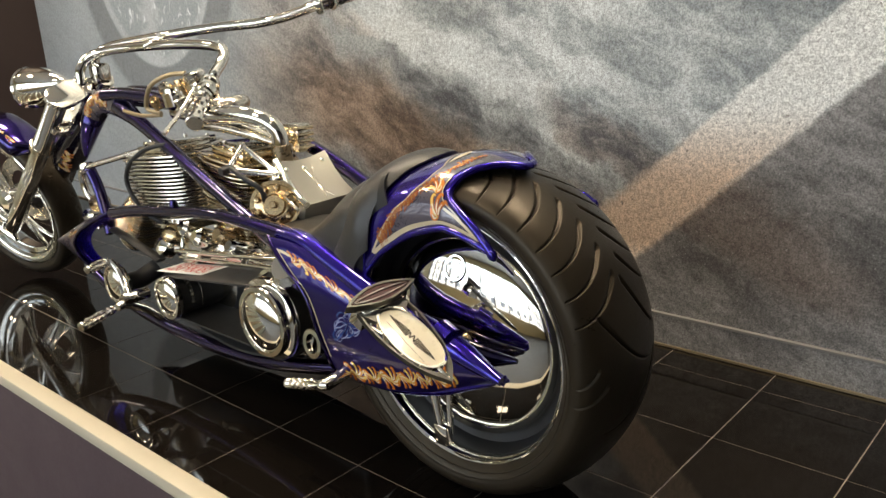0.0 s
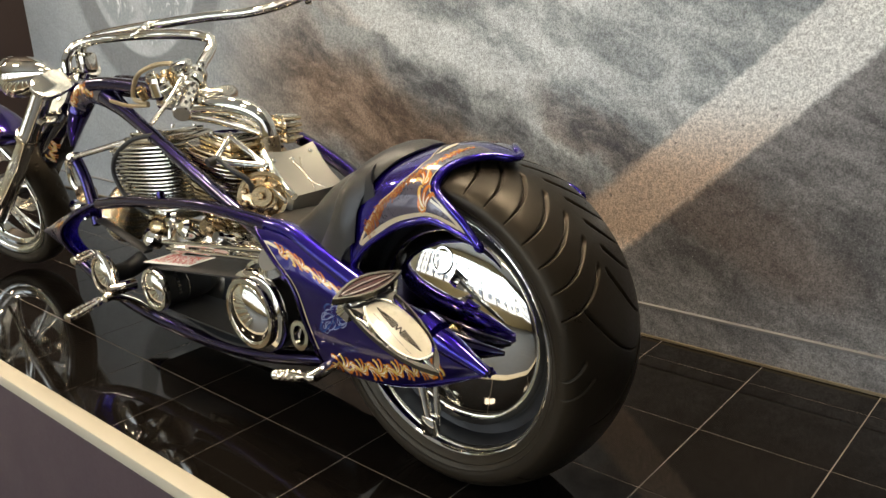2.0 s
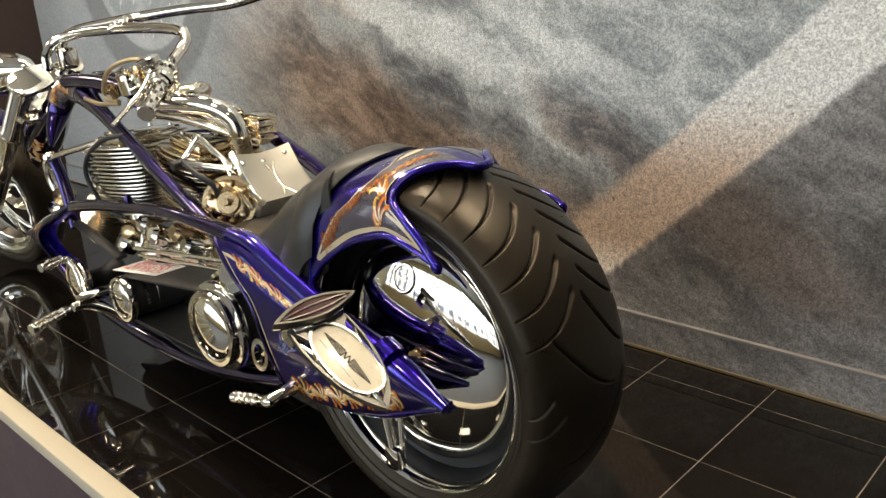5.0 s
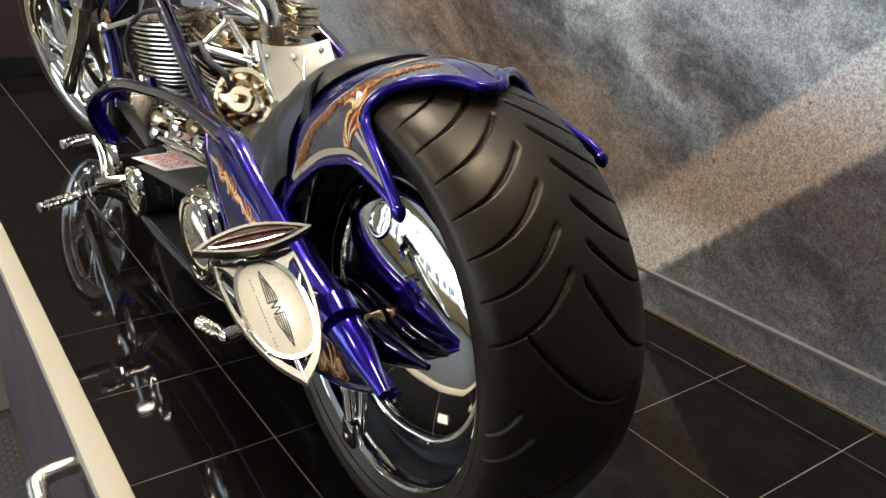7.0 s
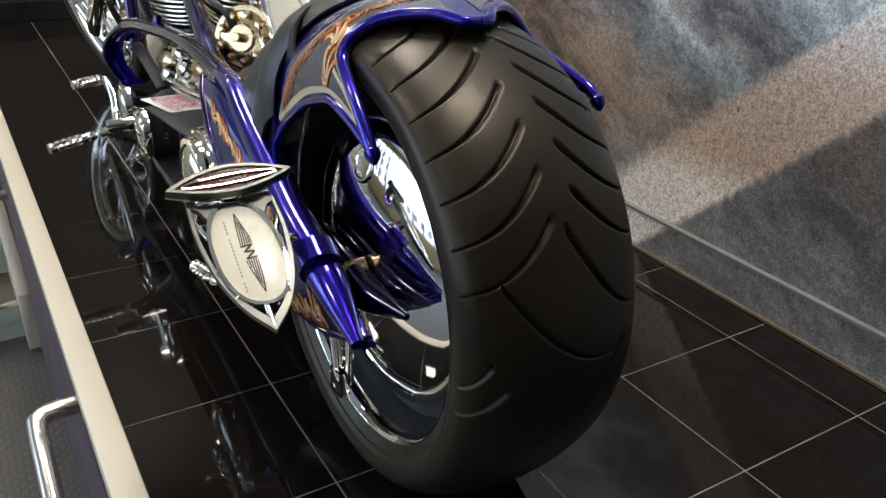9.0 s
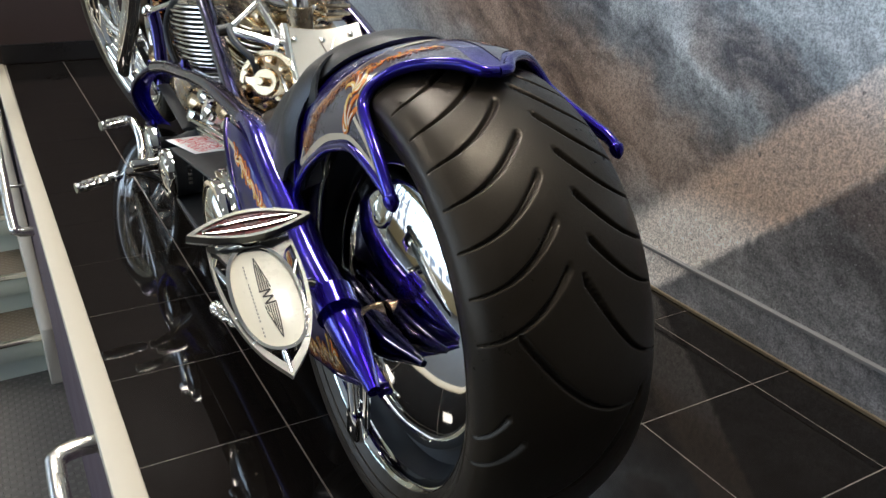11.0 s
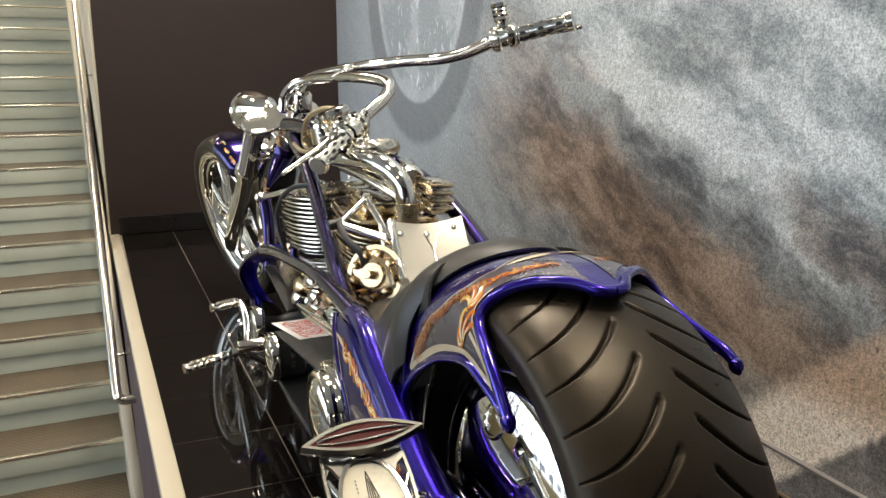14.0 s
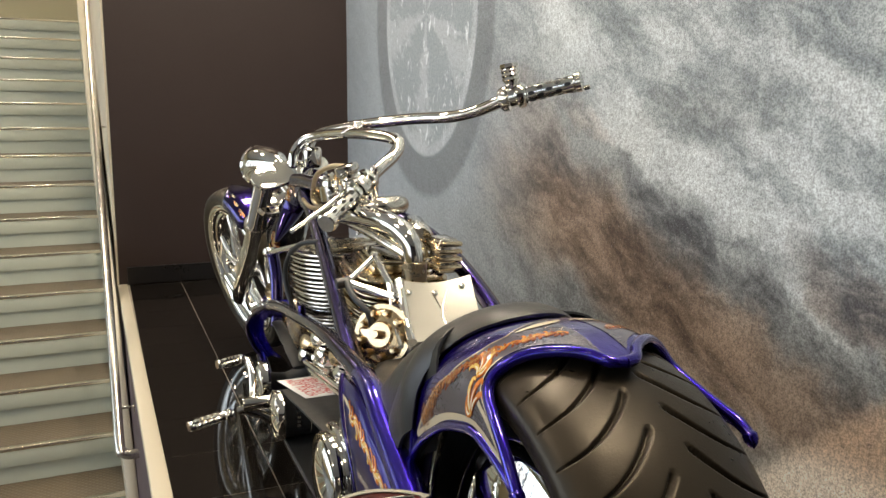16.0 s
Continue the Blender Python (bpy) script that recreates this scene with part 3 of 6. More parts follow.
def make_tyre(name, centre, r, w, bead, nu, nv, groups, count, pitch, reach, depth, mat, parent, width=0.004, span=11.2, long_cuts=False):
    """A tyre with curved tread grooves cut into both halves."""
    s = np.linspace(-1, 1, nv)
    prof = tyre_section(r, w, bead, nv)
    ph = np.linspace(0, 2 * math.pi, nu, endpoint=False)
    P, Sg = np.meshgrid(ph, s, indexing="ij")
    X = np.tile(prof[:, 0], (nu, 1))
    R = np.tile(prof[:, 1], (nu, 1))
    # length across the surface from the crown
    step = np.hypot(np.diff(prof[:, 0]), np.diff(prof[:, 1]))
    arc = np.concatenate([[0], np.cumsum(step)])
    arc -= arc[nv // 2]
    A = np.tile(arc, (nu, 1))
    cut = np.zeros_like(R)
    deg = np.degrees(P)

    def groove(a0, a1, p0, p1, wide, where=True):
        """One groove from (a0, p0) to (a1, p1): length across the tread, degrees round the wheel."""
        f = np.clip((A - a0) / (a1 - a0), 0, 1)
        ends = np.clip((f - 0.001) * 60, 0, 1) * np.clip((0.999 - f) * 60, 0, 1)
        off = p0 + (p1 - p0) * (1 - (1 - f) ** 2.2)
        lead = math.radians(p1 - p0) * 2.2 * (1 - f) ** 1.2 / (a1 - a0) * R
        q = np.abs((deg - off + 180) % 360 - 180) * math.pi / 180 * R / np.sqrt(1 + lead**2)
        return np.clip((wide * (0.30 + 0.85 * (1 - f) ** 0.8) - q) / 0.0022, 0, 1) * ends

    for g0 in groups:
        for i in range(count):
            p0 = g0 + i * pitch
            cut = np.maximum(cut, groove(-reach[0], -reach[1], p0, p0 + span, width))
            cut = np.maximum(cut, groove(reach[0] * 1.8, reach[1], p0 - pitch * 0.47, p0 - pitch * 0.47 + span, width))
        if long_cuts:
            e0 = g0 + (count - 1) * pitch + 8
            cut = np.maximum(cut, groove(-0.090, 0.075, e0 + 2, e0 + 22, width))
            cut = np.maximum(cut, groove(0.090, -0.075, e0 + 20, e0 + 42, width))
            cut = np.maximum(cut, groove(0.0, 0.125, e0 - 6, e0 + 13, width))
            cut = np.maximum(cut, groove(-0.105, -0.160, e0 + 18, e0 + 24, width * 0.8))
            cut = np.maximum(cut, groove(-0.085, -0.165, e0 + 24, e0 + 31, width * 0.8))
    R = R - cut * depth
    Y, Z = -R * np.sin(P), R * np.cos(P)
    V = np.stack([X, Y, Z], axis=2).reshape(-1, 3)
    V += np.array(centre)
    me = bpy.data.meshes.new(name)
    me.from_pydata(V.tolist(), [], grid_faces(nu, nv, wrap_u=True))
    me.materials.append(mat)
    me.polygons.foreach_set("use_smooth", [True] * len(me.polygons))
    return under(new(name, me), parent)


AX = (-1, 0, 0)
rim_m = axes(RIM_C, AX)
rear = part("rear_wheel", bm_lathe([(0.262, 0.100), (0.268, 0.102), (0.274, 0.112), (0.279, 0.120), (0.278, 0.127), (0.272, 0.129), (0.266, 0.124), (0.262, 0.112)], rim_m, 96, closed=True), CHROME, bike, "wide polished chrome wheel rim")
part("wheel_barrel", bm_lathe([(0.262, 0.10), (0.250, 0.058), (0.247, 0.03), (0.246, -0.06), (0.256, -0.10), (0.276, -0.112), (0.270, -0.12), (0.250, -0.115), (0.238, -0.06), (0.238, 0.02), (0.244, 0.05)], rim_m, 96, closed=True), BLACK_METAL, rear, "black wheel barrel")
make_tyre("tyre", WC, WR, WW, 0.276, 1600, 221, (-50.05, 129.95), 13, 9.15, (0.0125, 0.1385), 0.008, RUBBER, rear, width=0.0040, long_cuts=True)
for rr, xx in ((0.2895, 0.1245), (0.3010, 0.1315)):
    part("sidewall_rib", bm_lathe([(rr - 0.0030, xx - 0.004), (rr - 0.0015, xx + 0.0010), (rr + 0.0015, xx + 0.0012), (rr + 0.0030, xx - 0.004)], axes(WC, AX), 120, closed=True), RUBBER, rear)
part("wheel_disc", bm_lathe([(0, 0.134), (0.06, 0.132), (0.12, 0.125), (0.17, 0.112), (0.205, 0.097), (0.222, 0.085), (0.230, 0.070), (0.230, -0.03), (0, -0.03)], rim_m, 96), CHROME, rear, "domed mirror chrome wheel disc")
part("dark_ring", bm_lathe([(0.229, 0.062), (0.250, 0.068), (0.2615, 0.104), (0.2635, 0.100), (0.256, 0.040), (0.229, 0.040)], rim_m, 96, closed=True), BLACK_METAL, rear, "black recess ring")
part("round_boss", bm_lathe([(0, 0.005), (0.022, 0.004), (0.024, 0.006), (0.027, 0.006), (0.030, 0.003), (0.032, -0.02), (0, -0.02)], axes((CX - 0.1105, 0.030, 0.526), (-1, 0, 0.36)), 40), CHROME, rear, "round polished boss")
part("axle", bm_rod((-0.01, WY - 0.02, 0.365), (0.38, WY - 0.02, 0.365), 0.017, 24), CHROME, rear)

# -- rear fender
FR = 0.386
EDGE_A = spline([(0, 13.0), (0.1, 14.5), (0.2, 17.0), (0.3, 20.0), (0.4, 23.0), (0.5, 26.5), (0.65, 32.5), (0.75, 36.5), (0.85, 41.0), (0.95, 49.5), (1.0, 58.0)], 120)
FRONT_A = EDGE_A + np.array([0.0, 5.0])
BACK_A = spline([(0, -19.0), (0.06, -18.2), (0.13, -14.6), (0.25, -11.0), (0.40, -7.6), (0.55, -5.7), (0.68, -5.8), (0.76, -8.6), (0.83, -15.0), (0.90, -22.5), (0.95, -27.5), (1.0, -32.5)], 160)


def fender_front(a):
    return float(np.interp(a, FRONT_A[:, 0], FRONT_A[:, 1]))


def fender_back(a):
    return float(np.interp(a, BACK_A[:, 0], BACK_A[:, 1]))


def fender_at(ph, s):
    """ph degrees ahead of the top, s across from the left hem (-1) to the right hem (1)."""
    a = abs(s)
    k = min(max((ph + 8) / 25, 0), 1)
    hem = 0.264 - 0.006 * math.sin(math.pi * min(max((ph + 10) / 65, 0), 1)) + 0.008 * min(max((-ph - 10) / 22, 0), 1) ** 2
    top, power = FR + 0.002 - 0.012 * k, 0.95 + 0.10 * k
    r = top - (top - hem) * (a * a + 0.0004) ** power
    # the front leg hangs lower
    leg = 0.010 * min(max((ph + 5) / 10, 0), 1) + 0.012 * min(max((ph - 5) / 25, 0), 1)
    r -= leg * max(0, (a - 0.80) / 0.20) ** 1.3
    x = (0.156 - 0.004 * min(max((ph + 15) / 65, 0), 1)) * math.sin(a * math.pi / 2) ** 0.9 * (1.0 if s > 0 else -1.0)
    # the far tip stands a little wider than the near one
    wide = max(0, (s - 0.70) / 0.30) * min(1, max(0, (-ph - 6) / 22))
    r, x = r + 0.034 * wide, x + 0.016 * wide
    p = radians(ph)
    return (WX + x, WY + r * math.sin(p), WR + r * math.cos(p))


def fender_point(u, s):
    """u from the front (0) to the back edge (1)."""
    a = abs(s)
    return fender_at(fender_front(a) + (fender_back(a) - fender_front(a)) * u, s)


fender = shell("rear_fender", [[fender_point(u, s) for s in np.linspace(-1, 1, 97)] for u in np.linspace(0, 1, 50)], FENDER_PAINT, 0.007, bike, "candy purple rear fender with three pointed tips")


def liner_point(u, s):
    p = Vector(fender_point(0.02 + 0.95 * u, s * 0.985))
    c = Vector((WX, WY, WR))
    d = Vector((p.x - c.x, 0, 0)) * 0.075 + (p - Vector((p.x, WY, WR))).normalized() * 0.009
    return p - d


shell("fender_liner", [[liner_point(u, s) for s in np.linspace(-1, 1, 61)] for u in np.linspace(0, 1, 26)], BLACK_METAL, 0.002, fender, "black underside of the fender")

for sd in (-1, 1):
    part("rolled_edge", bm_tube([fender_point(1, s * sd) for s in np.linspace(0.0, 1.0, 60)], 0.0080, 110, 12), FENDER_PAINT, fender)
    part("hem_bead", bm_tube([fender_point(u, sd) for u in np.linspace(0, 1, 20)], 0.0070, 50, 10), FENDER_PAINT, fender)
    part("front_bead", bm_tube([fender_point(0, s * sd) for s in np.linspace(0.0, 1.0, 40)], 0.0030, 70, 8), FENDER_PAINT, fender)
    part("fender_tip", bm_lathe([(0, -0.009), (0.0060, -0.0075), (0.0100, -0.003), (0.0100, 0.004), (0.0075, 0.010), (0.0030, 0.0145), (0, 0.016)], axes(fender_point(1, sd), (0, -0.5, -0.8)), 18), FENDER_PAINT, fender)

part("inner_guard", bm_tube([(CX, 0.41, 0.30), (CX, 0.425, 0.40), (CX, 0.40, 0.50), (CX, 0.33, 0.60)], [0.02, 0.03, 0.03, 0.02], 20, 12), BLACK_METAL, bike)
shell("mudguard", [[(CX + 0.158 * math.sin(s * math.pi / 2), WY + (0.392 - 0.12 * abs(s) ** 4) * math.sin(radians(p)), WR + (0.392 - 0.12 * abs(s) ** 4) * math.cos(radians(p))) for s in np.linspace(-1, 1, 25)] for p in np.linspace(104, 26, 30)], BLACK_METAL, 0.004, bike, "black inner mudguard ahead of the wheel")

# -- painted scrolls: thin raised leaves laid on a surface given by f(a, b) -> point
def leaf_strip(f, path, width, lift, n=16, even=False):
    """A tapering curved leaf on the surface f."""
    c = spline(path, n)
    bm = bmesh.new()
    rows = []
    for i in range(n):
        d = c[min(i + 1, n - 1)] - c[max(i - 1, 0)]
        d /= max(np.hypot(*d), 1e-9)
        w = width * (1.0 if even else math.sin(math.pi * min(1, (i / (n - 1)) * 0.94 + 0.06)) ** 0.8)
        nrm = np.array([-d[1], d[0]])
        row = []
        for k in (-1, 0, 1):
            q = c[i] + nrm * w * k
            row.append(bm.verts.new(f(q[0], q[1], lift)))
        rows.append(row)
    for a, b in zip(rows, rows[1:]):
        for k in range(2):
            bm.faces.new((a[k], a[k + 1], b[k + 1], b[k]))
    return bm


def scroll(parent, f, path, size, seed, lift=0.0012, mats=None):
    """Acanthus scroll along a path on the surface f: a waving stem, curled leaves on both sides, each with fingers and a rust edge."""
    rnd = random.Random(seed)
    dark, mid, bright = mats or (ORANGE, GOLD_PAINT, CREAM_PAINT)
    c = spline(path, 200)
    run = np.concatenate([[0], np.cumsum(np.hypot(*np.diff(c, axis=0).T))])
    steps = max(2, int(run[-1] / (size * 0.80)))
    made, stem = [], []

    def at_run(k):
        i = min(int(np.searchsorted(run, k)), 198)
        d = c[min(i + 2, 199)] - c[max(i - 2, 0)]
        return c[i], d / max(np.hypot(*d), 1e-9)

    def turn(d, a):
        return np.array([d[0] * math.cos(a) - d[1] * math.sin(a), d[0] * math.sin(a) + d[1] * math.cos(a)])

    for i in range(steps):
        p, d = at_run(run[-1] * (i + 0.5) / steps)
        sd = 1 if i % 2 else -1
        nr = np.array([-d[1], d[0]])
        k = size * rnd.uniform(0.82, 1.18)
        p0 = p - nr * sd * 0.22 * k
        stem.append(p0)
        d = turn(d, sd * rnd.uniform(-0.2, 0.25))
        nr = np.array([-d[1], d[0]]) * sd
        for a, ln, ink in ((0.10, 1.05, mid), (0.55, 0.95, dark), (1.05, 0.72, mid if i % 2 else dark), (-0.45, 0.62, dark)):
            e = turn(d, sd * a)
            w = np.array([-e[1], e[0]]) * sd
            q = p0 + nr * 0.06 * k - d * 0.10 * k
            lf = [q, q + e * ln * 0.38 * k - w * 0.07 * k, q + e * ln * 0.76 * k + w * 0.04 * k, q + e * ln * 0.92 * k + w * 0.24 * k, q + e * ln * 0.76 * k + w * 0.34 * k]
            made += [(lf, k * 0.118, RUST, lift), (lf, k * 0.080, ink, lift * 1.7)]
            vein = [q + e * ln * 0.15 * k, q + e * ln * 0.42 * k - w * 0.05 * k, q + e * ln * 0.74 * k + w * 0.05 * k]
            made.append((vein, k * 0.035, bright, lift * 2.1))
    if len(stem) > 2:
        made.append((stem, size * 0.075, mid, lift * 1.4))
    for leaf, w, mat, li in made:
        part("painted_leaf", leaf_strip(f, leaf, w, li, 40 if leaf is stem else 14), mat, parent)


PER_DEG, PER_A = 0.0064, 0.205


def on_fender(p, q, lift, sd=-1):
    """p metres ahead of the top and q metres out from the ridge, over the fender's skin."""
    h, a = p / PER_DEG, min(max(q / PER_A, 0.0), 1.0)
    at, fw_, out = Vector(fender_at(h, a * sd)), Vector(fender_at(h + 0.6, a * sd)), Vector(fender_at(h, (a + 0.01) * sd))
    n = (fw_ - at).cross(out - at).normalized()
    if n.dot(at - Vector((WX, WY, WR))) < 0:
        n = -n
    return at + n * lift


def field_front(a):
    """Front edge of the grey field, in degrees ahead of the top; the plain blue band lies before it."""
    return float(np.interp(a, (0.0, 0.06, 0.15, 0.36, 0.55, 0.61, 0.76, 0.81, 0.89, 0.96, 1.0), (7.0, 6.0, 5.5, 3.5, 6.5, 9.0, 16.0, 22.0, 31.0, 45.0, 50.0)))


for sd in (-1, 1):
    fs = lambda p, q, c, sd=sd: on_fender(p, q, c, sd)
    at = lambda h, a: (h * PER_DEG, a * PER_A)
    field = bmesh.new()
    rows = []
    for a in np.linspace(0.06, 0.955, 46):
        f0, f1 = field_front(a), fender_back(a) + 3.0 + 3.0 * max(0, a - 0.7) / 0.2
        rows.append([field.verts.new(fs(*at(f0 + (f1 - f0) * t, a), 0.0008)) for t in np.linspace(0, 1, 26)])
    for a, b in zip(rows, rows[1:]):
        for k in range(25):
            field.faces.new((a[k], a[k + 1], b[k + 1], b[k]))
    part("grey_field", field, PURPLE_LIGHT, fender, "misty violet grey painted field")
    line = lambda pts, w, n=60: part("pinstripe", leaf_strip(fs, [at(*p) for p in pts], w, 0.0016, n, True), PINSTRIPE, fender, "pale gold pinstripe")
    line([(field_front(a), a) for a in np.linspace(0.03, 0.965, 18)], 0.0016)
    line([(fender_back(a) + 3.0 + 3.0 * max(0, a - 0.7) / 0.2, a) for a in np.linspace(0.50, 0.88, 12)], 0.0014)
    line([(45.0, 0.958), (44.0, 0.970), (40.0, 0.974), (31.0, 0.970), (22.0, 0.965), (8.0, 0.955), (-3.0, 0.950), (-14.0, 0.955), (-25.0, 0.968)], 0.0032)
    line([(-25.0, 0.966), (-20.0, 0.930), (-14.0, 0.885), (-8.0, 0.845), (-5.0, 0.82)], 0.0028, 30)
    wedge = part("pinstripe", leaf_strip(fs, [at(2.6, 0.02), at(2.2, 0.08), at(2.2, 0.17), at(2.8, 0.30)], 0.0075, 0.0018, 24), CREAM_PAINT, fender, "cream pointed stripe end")
    tail = [(fender_back(a) + 6.5 + k, a) for a, k in ((0.55, 0), (0.44, 0), (0.33, 0.5), (0.22, 1.5), (0.12, 3))]
    scroll(fender, fs, [at(*p) for p in ((-7.0, 0.92), (-2.0, 0.84), (0.5, 0.75), (1.0, 0.65), (0.5, 0.55))], 0.0460, 6)
    scroll(fender, fs, [at(*p) for p in tail], 0.0170, 8, mats=(RUST, ORANGE, GOLD_PAINT))
    if sd < 0:
        edge = [(field_front(a) - 3.5, a) for a in (0.945, 0.90, 0.84, 0.77, 0.68, 0.57, 0.46)]
        scroll(fender, fs, [at(*p) for p in edge], 0.0170, 5, mats=(RUST, RUST, DULL_GOLD))

# -- seat
def seat_rows():
    rows = []
    #      y     z_top  half_w  z_edge
    prof = [(0.735, 0.496, 0.020, 0.482), (0.70, 0.512, 0.052, 0.484), (0.64, 0.526, 0.082, 0.486), (0.58, 0.537, 0.104, 0.486), (0.52, 0.546, 0.120, 0.484), (0.475, 0.557, 0.132, 0.481), (0.435, 0.584, 0.144, 0.476), (0.39, 0.622, 0.151, 0.473), (0.345, 0.664, 0.155, 0.472), (0.30, 0.688, 0.157, 0.473), (0.265, 0.690, 0.150, 0.478), (0.24, 0.680, 0.110, 0.50)]
    for y, zt_, hw, ze in spline(prof, 56):
        row = []
        for s in np.linspace(-1, 1, 25):
            a = abs(s)
            row.append((WX + hw * math.sin(s * math.pi / 2) * (1 + 0.06 * math.sin(a * math.pi)), y, ze + (zt_ - ze) * max(0, math.cos(a * math.pi / 2)) ** 0.50))
        rows.append(row)
    return rows


seat = shell("seat", seat_rows(), LEATHER, 0.03, bike, "black leather solo seat with raised back")


def pad_point(u, s):
    """The padded back that lies over the front of the fender, from its rear edge (0) forward (1)."""
    a = abs(s) * 0.93
    s = math.copysign(a, s)
    e = float(np.interp(a, EDGE_A[:, 0], EDGE_A[:, 1]))
    ph = e + (70.0 - e) * u
    at, fw_, out = Vector(fender_at(ph, s)), Vector(fender_at(ph + 0.6, s)), Vector(fender_at(ph, s + 0.01))
    n = (fw_ - at).cross(out - at).normalized()
    if n.dot(at - Vector((WX, WY, WR))) < 0:
        n = -n
    return at + n * (0.003 + 0.028 * math.sin(min(u * 3.6, 1.0) * math.pi / 2) ** 0.85 * (1 - 0.75 * max(0.0, (a - 0.45) / 0.48)))


shell("seat_back", [[pad_point(u, s) for s in np.linspace(-0.999, 0.999, 61)] for u in np.linspace(0, 1, 30) ** 1.5], LEATHER, 0.006, seat, "black leather back pad")
for sd in (-1, 1):
    part("seam", bm_tube([pad_point(0.16, s * sd) + Vector((0, -0.0005, 0.0005)) for s in np.linspace(0.0, 0.995, 40)], 0.0011, 80, 8), BLACK_HOSE, seat)

# -- side body panels
TOPC = [(0.556, 0.532), (0.450, 0.530), (0.344, 0.500), (0.204, 0.458), (0.106, 0.432), (-0.043, 0.402), (-0.162, 0.368)]
BOTC = [(0.347, 0.234), (0.232, 0.231), (0.125, 0.250), (0.03, 0.279), (-0.037, 0.308), (-0.162, 0.362)]
FRNT = [(0.556, 0.532), (0.470, 0.478), (0.399, 0.427), (0.365, 0.324), (0.347, 0.236)]
TS, BS, FS = spline(TOPC, 61), spline(BOTC, 61), spline(FRNT, 61)


def curve_at(c, t):
    k = min(max(t, 0), 1) * (len(c) - 1)
    i = min(int(k), len(c) - 2)
    return c[i] + (c[i + 1] - c[i]) * (k - i)


def panel_yz(u, v):
    t, b, fr = curve_at(TS, u), curve_at(BS, u), curve_at(FS, v)
    lin = TS[0] + (BS[0] - TS[0]) * v
    return t + (b - t) * v + (fr - lin) * (1 - u)


def panel_x(u, v, side):
    out = 0.020 + 0.030 * math.sin(math.pi * min(max(v, 0), 1)) ** 0.7 * (1 - 0.4 * u) + 0.012 * (1 - u)
    inner = 0.030 - 0.02 * u
    return (inner - out) if side < 0 else 2 * CX - (inner - out)


def on_panel(u, v, lift, side=-1):
    y, z = panel_yz(u, v)
    x = panel_x(u, v, side)
    return Vector((x + lift * side, y, z))


def panel_m(p, q, lift):
    """p metres back along the panel, q metres down from its upper edge."""
    u = p / 0.70
    h = max(0.02, float(np.hypot(*(panel_yz(u, 0) - panel_yz(u, 1)))))
    return on_panel(u, q / h, lift)


for sd, nm in ((-1, "left"), (1, "right")):
    pan = shell("side_panel", [[on_panel(u, v, 0, sd) for v in np.linspace(0, 1, 31)] for u in np.linspace(0, 1, 41)], PANEL_PAINT, 0.012 * sd, bike, "candy purple tapering side panel with flame scrolls")
    part("panel_spine", bm_tube([(0.032 if sd < 0 else 2 * CX - 0.032, *TOPC[0])] + [(0.024 - 0.011 * i if sd < 0 else 2 * CX - 0.024 + 0.011 * i, *p) for i, p in enumerate(TOPC[1:])], [0.021, 0.023, 0.024, 0.026, 0.027, 0.027, 0.009], 50, 16), FENDER_PAINT, pan)
    part("panel_keel", bm_tube([(0.03 - 0.008 * i if sd < 0 else 2 * CX - 0.03 + 0.008 * i, *p) for i, p in enumerate(BOTC)], [0.012, 0.013, 0.013, 0.013, 0.011, 0.004], 40, 12), FENDER_PAINT, pan)
    part("panel_lip", bm_tube([on_panel(0, v, 0, sd) for v in np.linspace(0, 1, 14)], 0.006, 40, 10), PURPLE, pan)
    if sd < 0:
        part("pinstripe", leaf_strip(panel_m, [(0.022, 0.030), (0.020, 0.10), (0.018, 0.18), (0.018, 0.27), (0.018, 0.315)], 0.0024, 0.0018, 40, True), PINSTRIPE, pan, "pale pinstripe")
        part("pinstripe", leaf_strip(panel_m, [(0.018, 0.034), (0.05, 0.040), (0.085, 0.050)], 0.006, 0.0018, 20), PINSTRIPE, pan, "pale pinstripe")
        scroll(pan, panel_m, [(0.045, 0.052), (0.09, 0.060), (0.14, 0.066), (0.19, 0.072), (0.24, 0.072), (0.29, 0.068), (0.34, 0.06)], 0.0460, 11)
        low = lambda p, q, c: on_panel(p / 0.70, 1 - q / max(0.02, float(np.hypot(*(panel_yz(p / 0.70, 0) - panel_yz(p / 0.70, 1))))), c)
        scroll(pan, low, [(0.05, 0.034), (0.11, 0.032), (0.18, 0.034), (0.26, 0.036), (0.34, 0.036), (0.42, 0.036), (0.50, 0.034), (0.56, 0.03)], 0.0480, 12)
        # blue tangled ornament
        rnd = random.Random(4)
        for i in range(30):
            a = 2 * math.pi * i / 30 * 2 + rnd.uniform(-0.3, 0.3)
            r0, r1 = rnd.uniform(0.0, 0.5), rnd.uniform(0.75, 1.1)
            c0 = np.array([0.168, 0.196])
            e = 0.85 * (math.cos(a) * np.array([0.102, -0.055]) + math.sin(a) * np.array([-0.020, 0.040]))
            t = 0.55 * (-math.sin(a) * np.array([0.102, -0.055]) + math.cos(a) * np.array([-0.020, 0.040])) * (1 if i % 2 else -1)
            path = [c0 + e * r0, c0 + e * (r0 * 0.5 + r1 * 0.5) + t * 0.35, c0 + e * r1 + t * 0.2, c0 + e * r1 * 1.05 - t * 0.25, c0 + e * r1 * 0.85 - t * 0.4]
            part("painted_leaf", leaf_strip(panel_m, path, (0.0012, 0.0019, 0.0010)[i % 3], 0.0016 + 0.00006 * i, 14), (PALE_INK, BLUE_INK, PALE_INK)[i % 3], pan)

